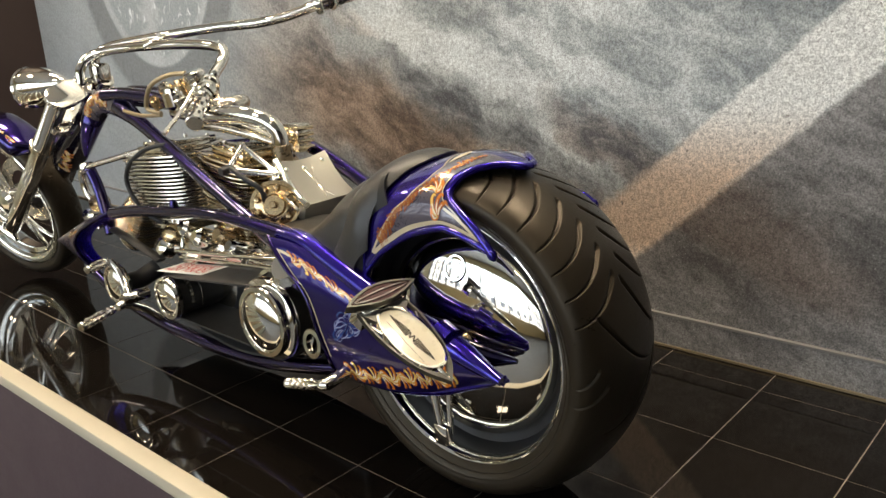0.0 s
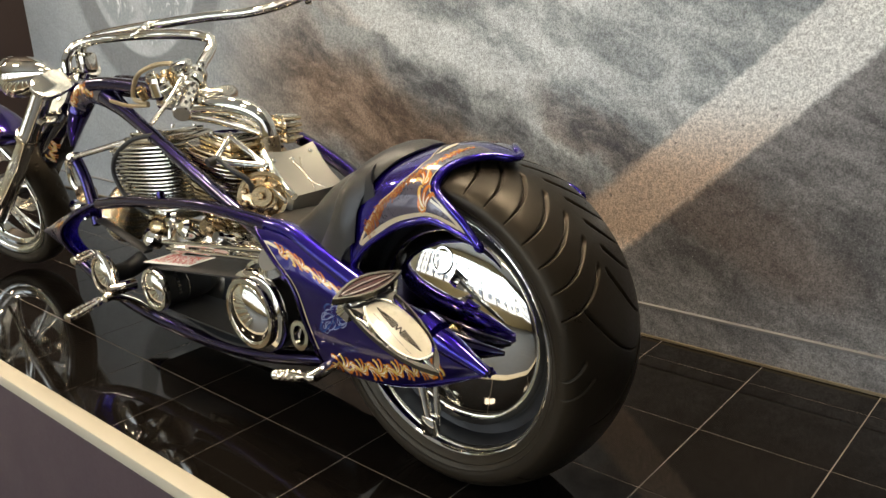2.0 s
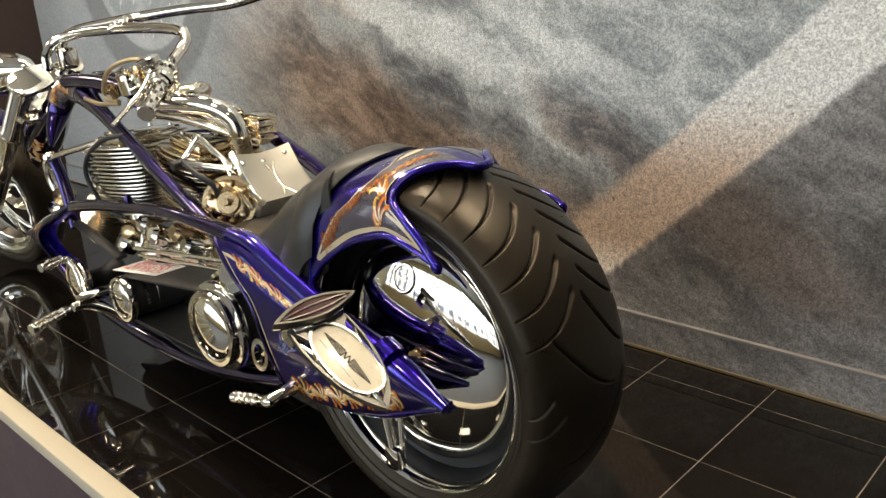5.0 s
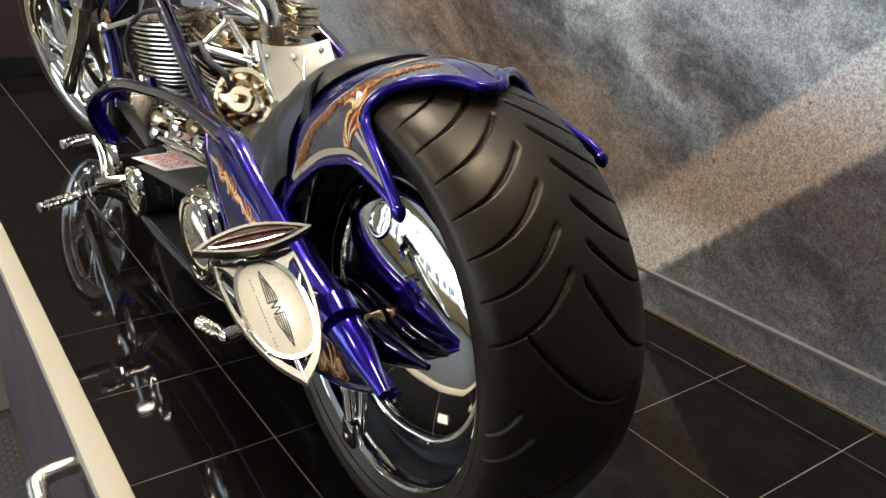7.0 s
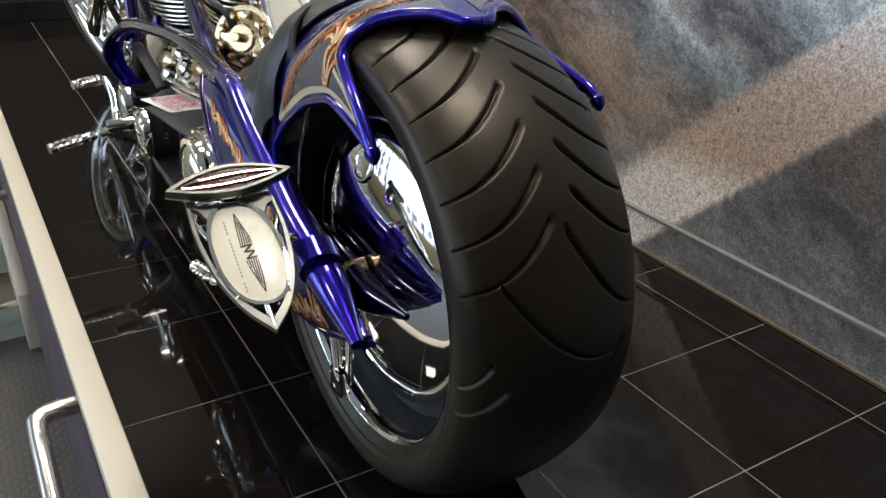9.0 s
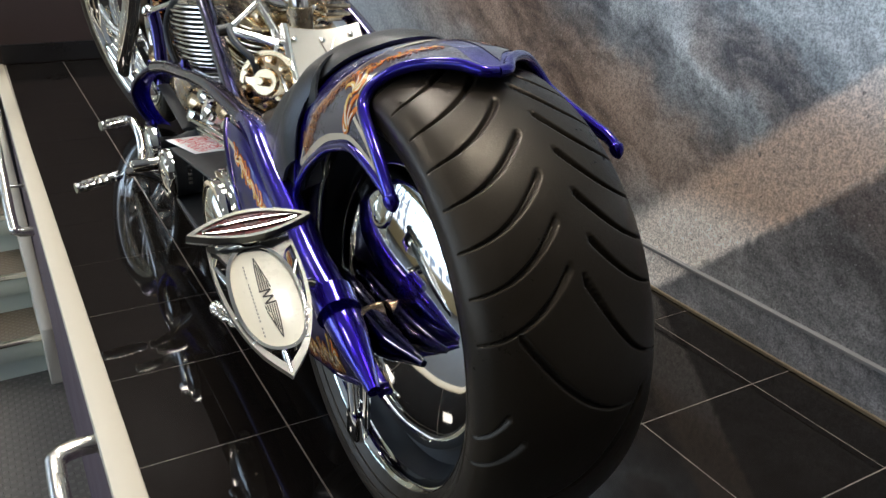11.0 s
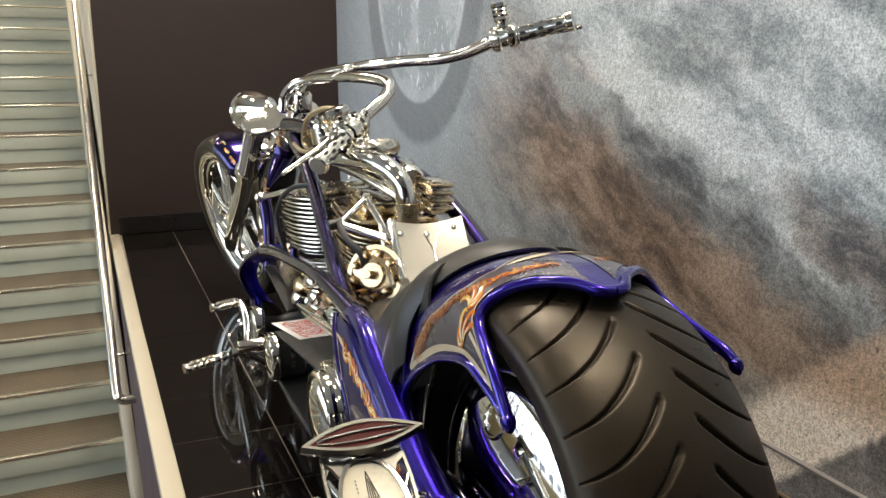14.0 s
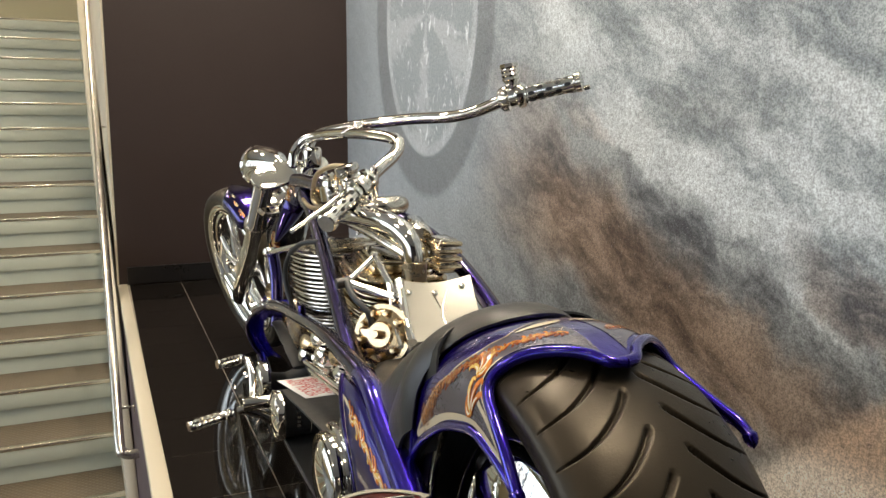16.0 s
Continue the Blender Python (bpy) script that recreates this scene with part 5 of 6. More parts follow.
def cylinder(name, base, direction, length, nf, wx, wy, mat, head):
    """A finned cylinder with head and rocker box along direction."""
    m = axes(base, direction)
    core = part(name, bm_lathe([(0, 0), (0.055, 0), (0.055, length), (0, length)], m, 32), CHROME_DULL, bike, "finned polished engine cylinder")
    n = 28
    for i in range(nf):
        h = length * (i + 0.5) / nf
        k = (0.66 + 0.38 * math.sin(math.pi * (0.04 + 0.60 * i / nf))) * (1 + 0.025 * math.sin(i * 2.4))
        out = [((wx * k) * math.copysign(abs(math.cos(t)) ** 0.6, math.cos(t)), (wy * k) * math.copysign(abs(math.sin(t)) ** 0.6, math.sin(t))) for t in (2 * math.pi * j / n for j in range(n))]
        part("fin", bm_plate(out, length / nf * 0.42, m @ Matrix.Translation((0, 0, h)), 0.001), mat, core)
    mh = m @ Matrix.Translation((0, 0, length))
    part("cylinder_head", bm_box((-wx * 0.66, -wy * 0.60, 0), (wx * 0.66, wy * 0.60, 0.022), 0.008), mat, core).data.transform(mh)
    part("rocker_box", bm_box((-wx * 0.56, -wy * 0.50, 0.022), (wx * 0.56, wy * 0.50, head), 0.006, 3), CHROME, core).data.transform(mh)
    for sx in (-1, 1):
        for sy in (-1, 1):
            part("bolt", bm_lathe([(0, head + 0.006), (0.006, head + 0.005), (0.007, head - 0.004)], mh @ Matrix.Translation((sx * wx * 0.42, sy * wy * 0.36, 0)), 10), CHROME, core)
    return core


cylinder("front_cylinder", (0.203, 1.225, 0.42), (0, 0.08, 0.997), 0.235, 21, 0.140, 0.172, CHROME_DULL, 0.034)
cylinder("rear_cylinder", (0.232, 0.965, 0.42), (0, -0.12, 0.99), 0.245, 21, 0.112, 0.126, WARM_ALLOY, 0.030)
# forward finned cooler
cooler = part("oil_cooler", bm_lathe([(0, -0.12), (0.048, -0.12), (0.048, 0.12), (0, 0.12)], axes((0.178, 1.465, 0.445), (0, -0.62, 0.78)), 28), CHROME_DULL, bike, "finned polished oil cooler")
COOL = axes((0.178, 1.465, 0.445), (0, -0.62, 0.78))
for i in range(22):
    k = 1.02 - 0.62 * (i / 21) ** 1.4
    out = [(0.080 * k * math.copysign(abs(math.cos(t)) ** 0.6, math.cos(t)), 0.080 * k * math.copysign(abs(math.sin(t)) ** 0.6, math.sin(t))) for t in (2 * math.pi * j / 28 for j in range(28))]
    # every third fin tinted warm, painting in golden reflections on the chrome
    part("cooling_fin", bm_plate(out, 0.0046, COOL @ Matrix.Translation((0, 0, -0.118 + 0.0108 * i)), 0.001), (CHROME_DULL, WARM_ALLOY)[i % 3 == 1], cooler)
# golden starter or pump behind the rear cylinder
pump = part("starter_motor", bm_lathe([(0, 0.046), (0.026, 0.046), (0.030, 0.038), (0.048, 0.036), (0.058, 0.030), (0.061, 0.02), (0.060, -0.05), (0, -0.05)], axes((0.142, 0.702, 0.556), (-0.6, -0.55, 0.25)), 36), GOLD_ALLOY, bike, "golden ribbed polished motor housing")
for i in range(6):
    part("rib", bm_lathe([(0.056, 0.003), (0.066, 0.003), (0.066, -0.003), (0.056, -0.003)], axes((0.142, 0.702, 0.556), (-0.6, -0.55, 0.25)) @ Matrix.Translation((0, 0, 0.03 - 0.012 * i)), 32, closed=True), GOLD_ALLOY, pump)
for i in range(9):
    t = 2 * math.pi * i / 9
    part("lug", bm_lathe([(0, 0.050), (0.006, 0.049), (0.009, 0.040), (0.009, 0.02)], axes((0.142, 0.702, 0.556), (-0.6, -0.55, 0.25)) @ Matrix.Translation((0.047 * math.cos(t), 0.047 * math.sin(t), 0)), 12), GOLD_ALLOY, pump)
part("centre_bolt", bm_lathe([(0, 0.066), (0.008, 0.066), (0.010, 0.063), (0.010, 0.045)], axes((0.142, 0.702, 0.556), (-0.6, -0.55, 0.25)), 6), GOLD_ALLOY, pump)
# pushrod tubes
for y0, y1, x in ((1.06, 1.13, 0.285), (1.03, 1.10, 0.287), (0.96, 0.88, 0.285), (0.93, 0.85, 0.283)):
    part("pushrod_tube", bm_rod((x, y0, 0.42), (x + 0.01, y1, 0.66), 0.009), CHROME, bike)
    part("tappet_block", bm_lathe([(0, 0.03), (0.016, 0.03), (0.018, 0), (0.018, -0.02)], axes((x, y0, 0.41), (0, 0, 1)), 20), CHROME, bike)
for i, (y, z, r) in enumerate(((1.15, 0.43, 0.030), (1.08, 0.455, 0.024), (1.0, 0.44, 0.028), (0.90, 0.46, 0.026), (0.83, 0.44, 0.022), (1.22, 0.38, 0.035))):
    part("engine_boss", bm_lathe([(0, 0.018), (r * 0.6, 0.018), (r, 0.008), (r, -0.03), (0, -0.03)], axes((0.075 + 0.01 * (i % 2), y, z), (-0.85, 0.1 * (i % 3 - 1), 0.5)), 28), (CHROME, GOLD_ALLOY)[i in (0, 3)], bike)
# rear exhaust and intake pipe
part("intake_pipe", bm_tube([(0.150, 1.06, 0.768), (0.160, 1.00, 0.778), (0.175, 0.93, 0.780), (0.192, 0.85, 0.778), (0.210, 0.795, 0.760), (0.222, 0.770, 0.725), (0.224, 0.766, 0.66)], [0.020, 0.025, 0.026, 0.025, 0.024, 0.023, 0.023], 60, 24), CHROME, bike, "fat bent chrome pipe")
part("intake_elbow", bm_tube([(0.165, 1.00, 0.786), (0.215, 0.96, 0.800), (0.265, 0.985, 0.800), (0.285, 1.05, 0.792), (0.25, 1.12, 0.785)], [0.020, 0.024, 0.024, 0.023, 0.022], 40, 20), CHROME_DULL, bike, "second bent pipe behind the first")
part("pipe_collar", bm_lathe([(0.0255, 0), (0.030, 0.001), (0.030, 0.006), (0.0275, 0.008), (0.0275, 0.052), (0.0255, 0.054)], axes((0.224, 0.766, 0.648), (0, 0, 1)), 32, closed=True), plain("dark_bronze", (0.36, 0.29, 0.19), 0.28, 1.0, vary=0.2), bike, "dull bronze pipe collar")
part("pipe_can", bm_lathe([(0, 0.06), (0.03, 0.06), (0.036, 0.05), (0.036, -0.05), (0.03, -0.06), (0, -0.06)], axes((0.29, 0.93, 0.735), (0.2, 1, 0.1)), 28), CHROME, bike)
for i in range(4):
    part("cooling_rib", bm_box((0.285, 0.770, 0.672 + 0.018 * i), (0.345, 0.850, 0.684 + 0.018 * i), 0.005, 2), WARM_ALLOY, bike)
part("rib_core", bm_box((0.29, 0.775, 0.665), (0.335, 0.845, 0.745), 0.006), CHROME_DULL, bike)
part("exhaust", bm_tube([(0.27, 1.10, 0.60), (0.34, 1.12, 0.52), (0.36, 1.0, 0.36), (0.365, 0.7, 0.25), (0.37, 0.35, 0.22)], 0.026, 40, 18), CHROME, bike, "chrome exhaust pipe")
# carburettor and its hoses
carb = part("carburettor", bm_box((0.15, 1.10, 0.755), (0.23, 1.20, 0.82), 0.014, 3), CHROME, bike, "polished carburettor")
for i, (x, y, z, r, h) in enumerate(((0.14, 1.13, 0.80, 0.030, 0.05), (0.16, 1.19, 0.83, 0.022, 0.035), (0.19, 1.16, 0.82, 0.026, 0.05), (0.15, 1.09, 0.79, 0.018, 0.05), (0.20, 1.23, 0.80, 0.018, 0.04), (0.13, 1.20, 0.79, 0.016, 0.04))):
    part("carburettor_cap", bm_lathe([(0, h), (r * 0.7, h), (r * 0.75, h * 0.8), (r, h * 0.75), (r, 0), (0, 0)], axes((x, y, z), (-0.5 if i % 2 else -0.1, 0.1, 0.9)), 20), (CHROME, CHROME_DULL, GOLD_ALLOY)[i % 3], carb)
part("brass_pipe", bm_tube([(0.13, 1.20, 0.775), (0.12, 1.26, 0.79), (0.12, 1.22, 0.855), (0.14, 1.15, 0.885), (0.16, 1.09, 0.89)], 0.0065, 30, 10), HOSE, carb, "bent brass fuel line")
part("brass_pipe", bm_tube([(0.13, 1.20, 0.77), (0.12, 1.30, 0.765), (0.13, 1.42, 0.772)], 0.006, 20, 10), HOSE, carb, "bent brass fuel line")
both("tank_rail", [(0.16, 1.16, 0.80), (0.16, 1.3, 0.815), (0.15, 1.45, 0.82), (0.14, 1.55, 0.815)], 0.022, PURPLE, "slim purple top tank")
part("breather_cap", bm_lathe([(0, 0.056), (0.024, 0.055), (0.030, 0.051), (0.031, 0.040), (0.029, 0.036), (0.023, 0.034), (0.027, 0.030), (0.022, 0.026), (0.026, 0.021), (0.021, 0.016), (0.024, 0.010), (0.018, 0.004), (0.015, -0.05), (0, -0.05)], axes((0.158, 1.020, 0.846), (-0.28, 0.08, 1)), 32), CHROME, bike, "ribbed chrome breather cap")
part("cap_post", bm_lathe([(0, 0.05), (0.012, 0.05), (0.014, 0.046), (0.014, 0.036), (0.009, 0.034), (0.009, -0.03), (0, -0.03)], axes((0.225, 1.045, 0.842), (0.05, 0, 1)), 20), CHROME, bike)
cover = part("top_cover", bm_tube([(0.215, 1.10, 0.742), (0.225, 1.00, 0.742), (0.235, 0.88, 0.728), (0.245, 0.80, 0.704)], [0.050, 0.056, 0.052, 0.030], 30, 24, flat=0.42), CHROME_DULL, bike, "tapering polished duct")
for i in range(4):
    part("duct_rib", bm_tube([(0.185 + 0.024 * i, 1.08, 0.764), (0.195 + 0.022 * i, 0.98, 0.766), (0.210 + 0.018 * i, 0.88, 0.750), (0.232 + 0.008 * i, 0.81, 0.718)], 0.0035, 20, 8), CHROME, cover)
# braces
AP, SJ, BO = (0.165, 0.863, 0.700), (0.166, 0.711, 0.633), (0.085, 0.822, 0.652)
for a, b, r in ((AP, SJ, 0.009), (BO, SJ, 0.0095), (AP, BO, 0.008)):
    part("brace_rod", bm_rod(a, b, r), CHROME, bike, "chrome brace rod")
for a in (AP, SJ):
    part("brace_joint", bm_lathe([(0, 0.012), (0.010, 0.010), (0.014, 0), (0.010, -0.010), (0, -0.012)], axes(a, (-1, 0, 0.3)), 18), CHROME, bike)
part("frame_boss", bm_rod((0.06, 0.822, 0.650), (0.095, 0.822, 0.655), 0.012), BLACK_METAL, bike)
PV = (0.066, 1.608, 0.588)
part("pivot_bolt", bm_lathe([(0, 0.022), (0.010, 0.020), (0.018, 0.010), (0.018, -0.02), (0, -0.02)], axes(PV, (-1, -0.3, 0.2)), 24), CHROME, bike)
part("brace_rod", bm_rod(PV, (0.12, 1.34, 0.655), 0.0095), CHROME, bike, "chrome brace rod")
part("curved_pipe", bm_tube([PV, (0.07, 1.66, 0.56), (0.075, 1.655, 0.49), (0.09, 1.60, 0.45)], 0.013, 24, 12), CHROME, bike)
for y, z, r in ((1.58, 0.47, 0.028), (1.66, 0.42, 0.020), (1.61, 0.40, 0.022)):
    part("horn", bm_lathe([(0, 0.005), (r * 0.5, 0.008), (r * 0.8, 0.014), (r, 0.018), (r, -0.02), (r * 0.5, -0.04), (0, -0.04)], axes((0.075, y, z), (-0.8, -0.5, 0.1)), 28), GOLD_ALLOY if r > 0.025 else CHROME, bike)
part("black_hose", bm_tube([(0.08, 0.80, 0.66), (0.075, 0.74, 0.64), (0.10, 0.70, 0.60), (0.11, 0.73, 0.52), (0.12, 0.76, 0.46)], 0.007, 30, 10), BLACK_HOSE, bike)
part("black_hose", bm_tube([(0.11, 1.16, 0.690), (0.075, 1.221, 0.676), (0.058, 1.295, 0.630), (0.052, 1.323, 0.58), (0.054, 1.305, 0.53), (0.065, 1.262, 0.481), (0.09, 1.22, 0.45)], 0.007, 30, 10), BLACK_HOSE, bike)
part("strap_bar", bm_tube([(0.056, 1.474, 0.400), (0.058, 1.34, 0.372), (0.060, 1.206, 0.340)], 0.017, 16, 14, flat=0.3), BELT, bike, "dark brown flat strap")
# linkage rod and shift gear
part("link_rod", bm_rod((0.05, 1.09, 0.392), (0.05, 0.60, 0.452), 0.007), CHROME, bike, "long chrome link rod")
part("link_rod", bm_rod((0.06, 1.09, 0.370), (0.06, 0.62, 0.420), 0.006), CHROME, bike, "long chrome link rod")
# oil tank plate with curved edge
def plate_pt(u, v):
    y = 0.738 - 0.140 * v
    z = 0.668 - 0.100 * v - 0.014 * math.sin(math.pi * v)
    x = 0.178 - 0.022 * v + 0.170 * u
    z -= 0.012 * math.sin(math.pi * u) * (1 - v)
    return (x, y, z)


tank = shell("oil_tank", [[plate_pt(u, v) for v in np.linspace(0, 1, 13)] for u in np.linspace(0, 1, 17)], plain("satin_alloy", (0.40, 0.385, 0.335), 0.38, 0.75, vary=0.10, scale=40, bump=0.0006, bscale=30), -0.05, bike, "satin alloy oil tank with rivets")
part("tank_edge", bm_tube([plate_pt(0, v) for v in np.linspace(0, 1, 8)], 0.010, 24, 10), CHROME, tank)
part("tank_edge", bm_tube([(p[0] - 0.02, p[1] + 0.012, p[2] - 0.01) for p in (plate_pt(0, v) for v in np.linspace(0, 1, 8))], 0.006, 24, 10), CHROME, tank)
for u, v in ((0.10, 0.16), (0.46, 0.16), (0.85, 0.12)):
    part("rivet", bm_lathe([(0, 0.003), (0.004, 0.003), (0.0065, 0.0015), (0.0065, -0.002)], axes(Vector(plate_pt(u, v)) + Vector((0, -0.002, 0.002)), (0, -0.74, 0.68)), 14), CHROME, tank)
part("tank_ridge", bm_tube([Vector(plate_pt(0.42 + 0.10 * math.sin(3.1 * v), 0.15 + 0.8 * v)) + Vector((0, -0.001, 0.001)) for v in np.linspace(0, 1, 8)], 0.0016, 24, 8), STEEL, tank)
part("tank_ridge", bm_tube([Vector(plate_pt(0.62 - 0.12 * math.sin(3.1 * v), 0.15 + 0.8 * v)) + Vector((0, -0.001, 0.001)) for v in np.linspace(0, 1, 8)], 0.0016, 24, 8), STEEL, tank)

# -- foot controls
def peg(a, b, r, name="foot_peg"):
    a, b = Vector(a), Vector(b)
    L = (b - a).length
    ob = part(name, bm_lathe([(0, 0), (r * 0.9, 0), (r, 0.003), (r, 0.010), (r * 0.82, 0.013), (r * 0.82, L * 0.80), (r, L * 0.82), (r, L * 0.92), (r * 0.6, L)], axes(a, b - a), 24), CHROME, bike, "knurled chrome foot peg")
    n = 4
    for i in range(n):
        for k in range(4):
            t = math.pi / 2 * k
            m = axes(a, b - a) @ Matrix.Rotation(t, 4, "Z") @ Matrix.Translation((r * 0.80, 0, 0.026 + (L * 0.72 - 0.02) * i / n))
            part("peg_pad", bm_lathe([(0, 0.0045), (0.004, 0.004), (0.0065, 0)], m @ Matrix.Rotation(math.pi / 2, 4, "Y") @ Matrix.Diagonal((1.6, 1, 1, 1)), 12), CHROME_DULL, ob)
    return ob


peg((-0.240, 1.140, 0.240), (-0.125, 1.168, 0.252), 0.0135)
peg((-0.152, 1.240, 0.362), (-0.075, 1.262, 0.366), 0.0125)
part("shift_lever", bm_tube([(-0.072, 1.262, 0.366), (-0.060, 1.235, 0.33), (-0.066, 1.195, 0.285), (-0.075, 1.165, 0.268)], [0.010, 0.012, 0.012, 0.014], 20, 12), CHROME, bike, "chrome shift lever")
part("lever_pivot", bm_lathe([(0, 0.03), (0.014, 0.03), (0.018, 0.02), (0.018, -0.05), (0, -0.05)], axes((-0.070, 1.165, 0.270), (-1, 0, 0)), 24), CHROME, bike)
part("peg_mount", bm_tube([(-0.115, 1.168, 0.252), (-0.085, 1.17, 0.252), (-0.03, 1.17, 0.22), (0.01, 1.16, 0.18)], [0.012, 0.015, 0.012, 0.012], 18, 12), CHROME, bike)
disc_face("side_cover", Vector((-0.02, 1.362, 0.253)), 0.066, 0.02, CHROME, "round chrome side cover", bike)
part("cover_arm", bm_tube([(0.0, 1.362, 0.253), (0.06, 1.36, 0.25), (0.12, 1.34, 0.28)], 0.03, 12, 14), BLACK_METAL, bike)
peg((-0.085, 0.430, 0.215), (-0.080, 0.285, 0.250), 0.013, "rear_foot_peg")
part("peg_bracket", bm_tube([(-0.080, 0.295, 0.248), (-0.05, 0.29, 0.255), (-0.01, 0.29, 0.262)], 0.015, 14, 12), CHROME, bike)
part("kick_ring", bm_lathe([(0.024, 0.006), (0.036, 0.006), (0.036, -0.006), (0.024, -0.006)], axes((-0.02, 0.40, 0.30), (-1, 0.1, 0.1)), 32, closed=True), CHROME, bike)
for i in range(3):
    part("cover_strut", bm_tube([(0.02 + 0.012 * i, 0.47 - 0.02 * i, 0.42), (0.03, 0.43 - 0.015 * i, 0.38), (0.03, 0.41 - 0.01 * i, 0.33)], 0.006, 14, 10), CHROME, bike)
part("clutch_housing", bm_lathe([(0, 0.05), (0.04, 0.05), (0.055, 0.035), (0.058, -0.03), (0, -0.03)], axes((0.045, 0.52, 0.435), (-0.7, -0.1, 0.6)), 32), CHROME, bike)

# -- front end, turned to the left about the raked steering axis
FX = CX + 0.015
A0, UPA = Vector((FX, 1.956, 0.629)), Vector((0, -0.766, 0.643))
STEER = Matrix.Translation(A0) @ Matrix.Rotation(radians(18), 4, UPA) @ Matrix.Translation(-A0)
DN, NN = Vector((0, 0.766, -0.643)), Vector((0, 0.643, 0.766))


def along(s, n=0.0, x=0.0):
    return A0 + DN * s + NN * n + Vector((x, 0, 0))


def turned(ob):
    ob.data.transform(STEER)
    return ob


for sx in (-0.10, 0.10):
    leg = turned(part("fork_leg", bm_lathe([(0, -0.245), (0.030, -0.245), (0.033, -0.24), (0.033, 0.0), (0.037, 0.005), (0.037, 0.03), (0.030, 0.036), (0.030, 0.20), (0.033, 0.205), (0.033, 0.56), (0.028, 0.60), (0, 0.60)], axes(along(0, 0.05, sx), DN), 28), CHROME, bike, "raked chrome fork leg"))
    turned(part("fork_collar", bm_lathe([(0.032, 0.0), (0.041, 0.002), (0.041, 0.022), (0.032, 0.024)], axes(along(0.02, 0.05, sx), DN), 28, closed=True), CHROME_DULL, leg))
    turned(part("axle_lug", bm_tube([along(0.56, 0.05, sx), along(0.585, 0.10, sx), along(0.595, 0.16, sx)], [0.022, 0.020, 0.018], 14, 14), CHROME, leg))
for s, th in ((-0.10, 0.024),):
    out = [((0.122 if math.cos(t) < 0 else 0.060) * math.copysign(abs(math.cos(t)) ** 0.7, math.cos(t)), 0.046 * math.copysign(abs(math.sin(t)) ** 0.9, math.sin(t)) * (1.2 if math.sin(t) < 0 else 0.8)) for t in (2 * math.pi * j / 40 for j in range(40))]
    turned(part("triple_tree", bm_plate(out, th, Matrix.Translation(along(s, 0.03)) @ Matrix(((1, 0, 0, 0), (0, 0.643, -0.766, 0), (0, 0.766, 0.643, 0), (0, 0, 0, 1))), 0.005), CHROME, bike, "chrome fork yoke"))
turned(part("steering_stem", bm_rod(along(-0.235), along(-0.05), 0.03, 28), PURPLE, bike))
yd = STEER.to_3x3() @ Vector((1, 0, 0))
yn = UPA.normalized()
ys_ = yn.cross(yd)
ya = STEER @ along(-0.246, 0.05, -0.150)
YM = Matrix(((yd.x, ys_.x, yn.x, ya.x), (yd.y, ys_.y, yn.y, ya.y), (yd.z, ys_.z, yn.z, ya.z), (0, 0, 0, 1)))
half = spline([(0.0, 0.0), (0.006, 0.022), (0.028, 0.042), (0.070, 0.047), (0.12, 0.040), (0.17, 0.030), (0.205, 0.016), (0.212, 0.0)], 40)
part("yoke_plate", bm_plate([(x, y) for x, y in half] + [(x, -y) for x, y in half[-2:0:-1]], 0.016, YM, 0.005), CHROME, bike, "smooth teardrop chrome top yoke")
part("riser_box", bm_box((0.215, 1.745, 0.835), (0.275, 1.800, 0.905), 0.014, 3), CHROME, bike, "polished handlebar riser")
# headlight
HL = along(-0.06, 0.215, 0.006)
hl = turned(part("headlight", bm_lathe([(0, -0.165), (0.010, -0.160), (0.026, -0.140), (0.047, -0.102), (0.063, -0.052), (0.072, 0.0), (0.074, 0.030), (0.071, 0.052), (0.063, 0.060), (0, 0.060)], axes(HL, (0, 1, -0.08)), 48), CHROME, bike, "chrome bullet headlight"))
turned(part("headlight_ring", bm_lathe([(0.062, 0.062), (0.073, 0.061), (0.076, 0.050), (0.071, 0.040)], axes(HL, (0, 1, -0.08)), 48), CHROME, hl))
turned(part("lens", bm_lathe([(0, 0.066), (0.035, 0.063), (0.062, 0.060)], axes(HL, (0, 1, -0.08)), 40), plain("lamp_lens", (0.7, 0.7, 0.68), 0.1, coat=1.0), hl, "clear headlight lens"))
turned(part("lamp_bracket", bm_tube([HL + Vector((0, -0.02, -0.07)), along(-0.10, 0.12), along(-0.12, 0.05)], 0.012, 14, 12), CHROME, bike))
# front wheel
FWC = along(0.595, 0.160)
FR_R = 0.350
fm = axes(FWC, AX)
fw = turned(part("front_wheel", bm_lathe([(0.262, 0.046), (0.270, 0.052), (0.290, 0.054), (0.297, 0.048), (0.290, 0.034), (0.276, 0.0), (0.290, -0.034), (0.297, -0.048), (0.290, -0.054), (0.270, -0.052), (0.262, -0.046), (0.256, -0.036), (0.246, -0.034), (0.240, -0.026), (0.232, -0.020), (0.232, 0.020), (0.240, 0.026), (0.246, 0.034), (0.256, 0.036)], fm, 80, closed=True), CHROME, bike, "polished chrome spoked front rim"))
turned(make_tyre("tyre", FWC, FR_R, 0.060, 0.296, 700, 51, (0.0,), 36, 10.0, (0.012, 0.058), 0.004, RUBBER, fw, width=0.003, span=7.0))
turned(part("hub", bm_lathe([(0, 0.055), (0.03, 0.055), (0.045, 0.04), (0.04, 0.0), (0.045, -0.04), (0.03, -0.055), (0, -0.055)], fm, 32), CHROME, fw))
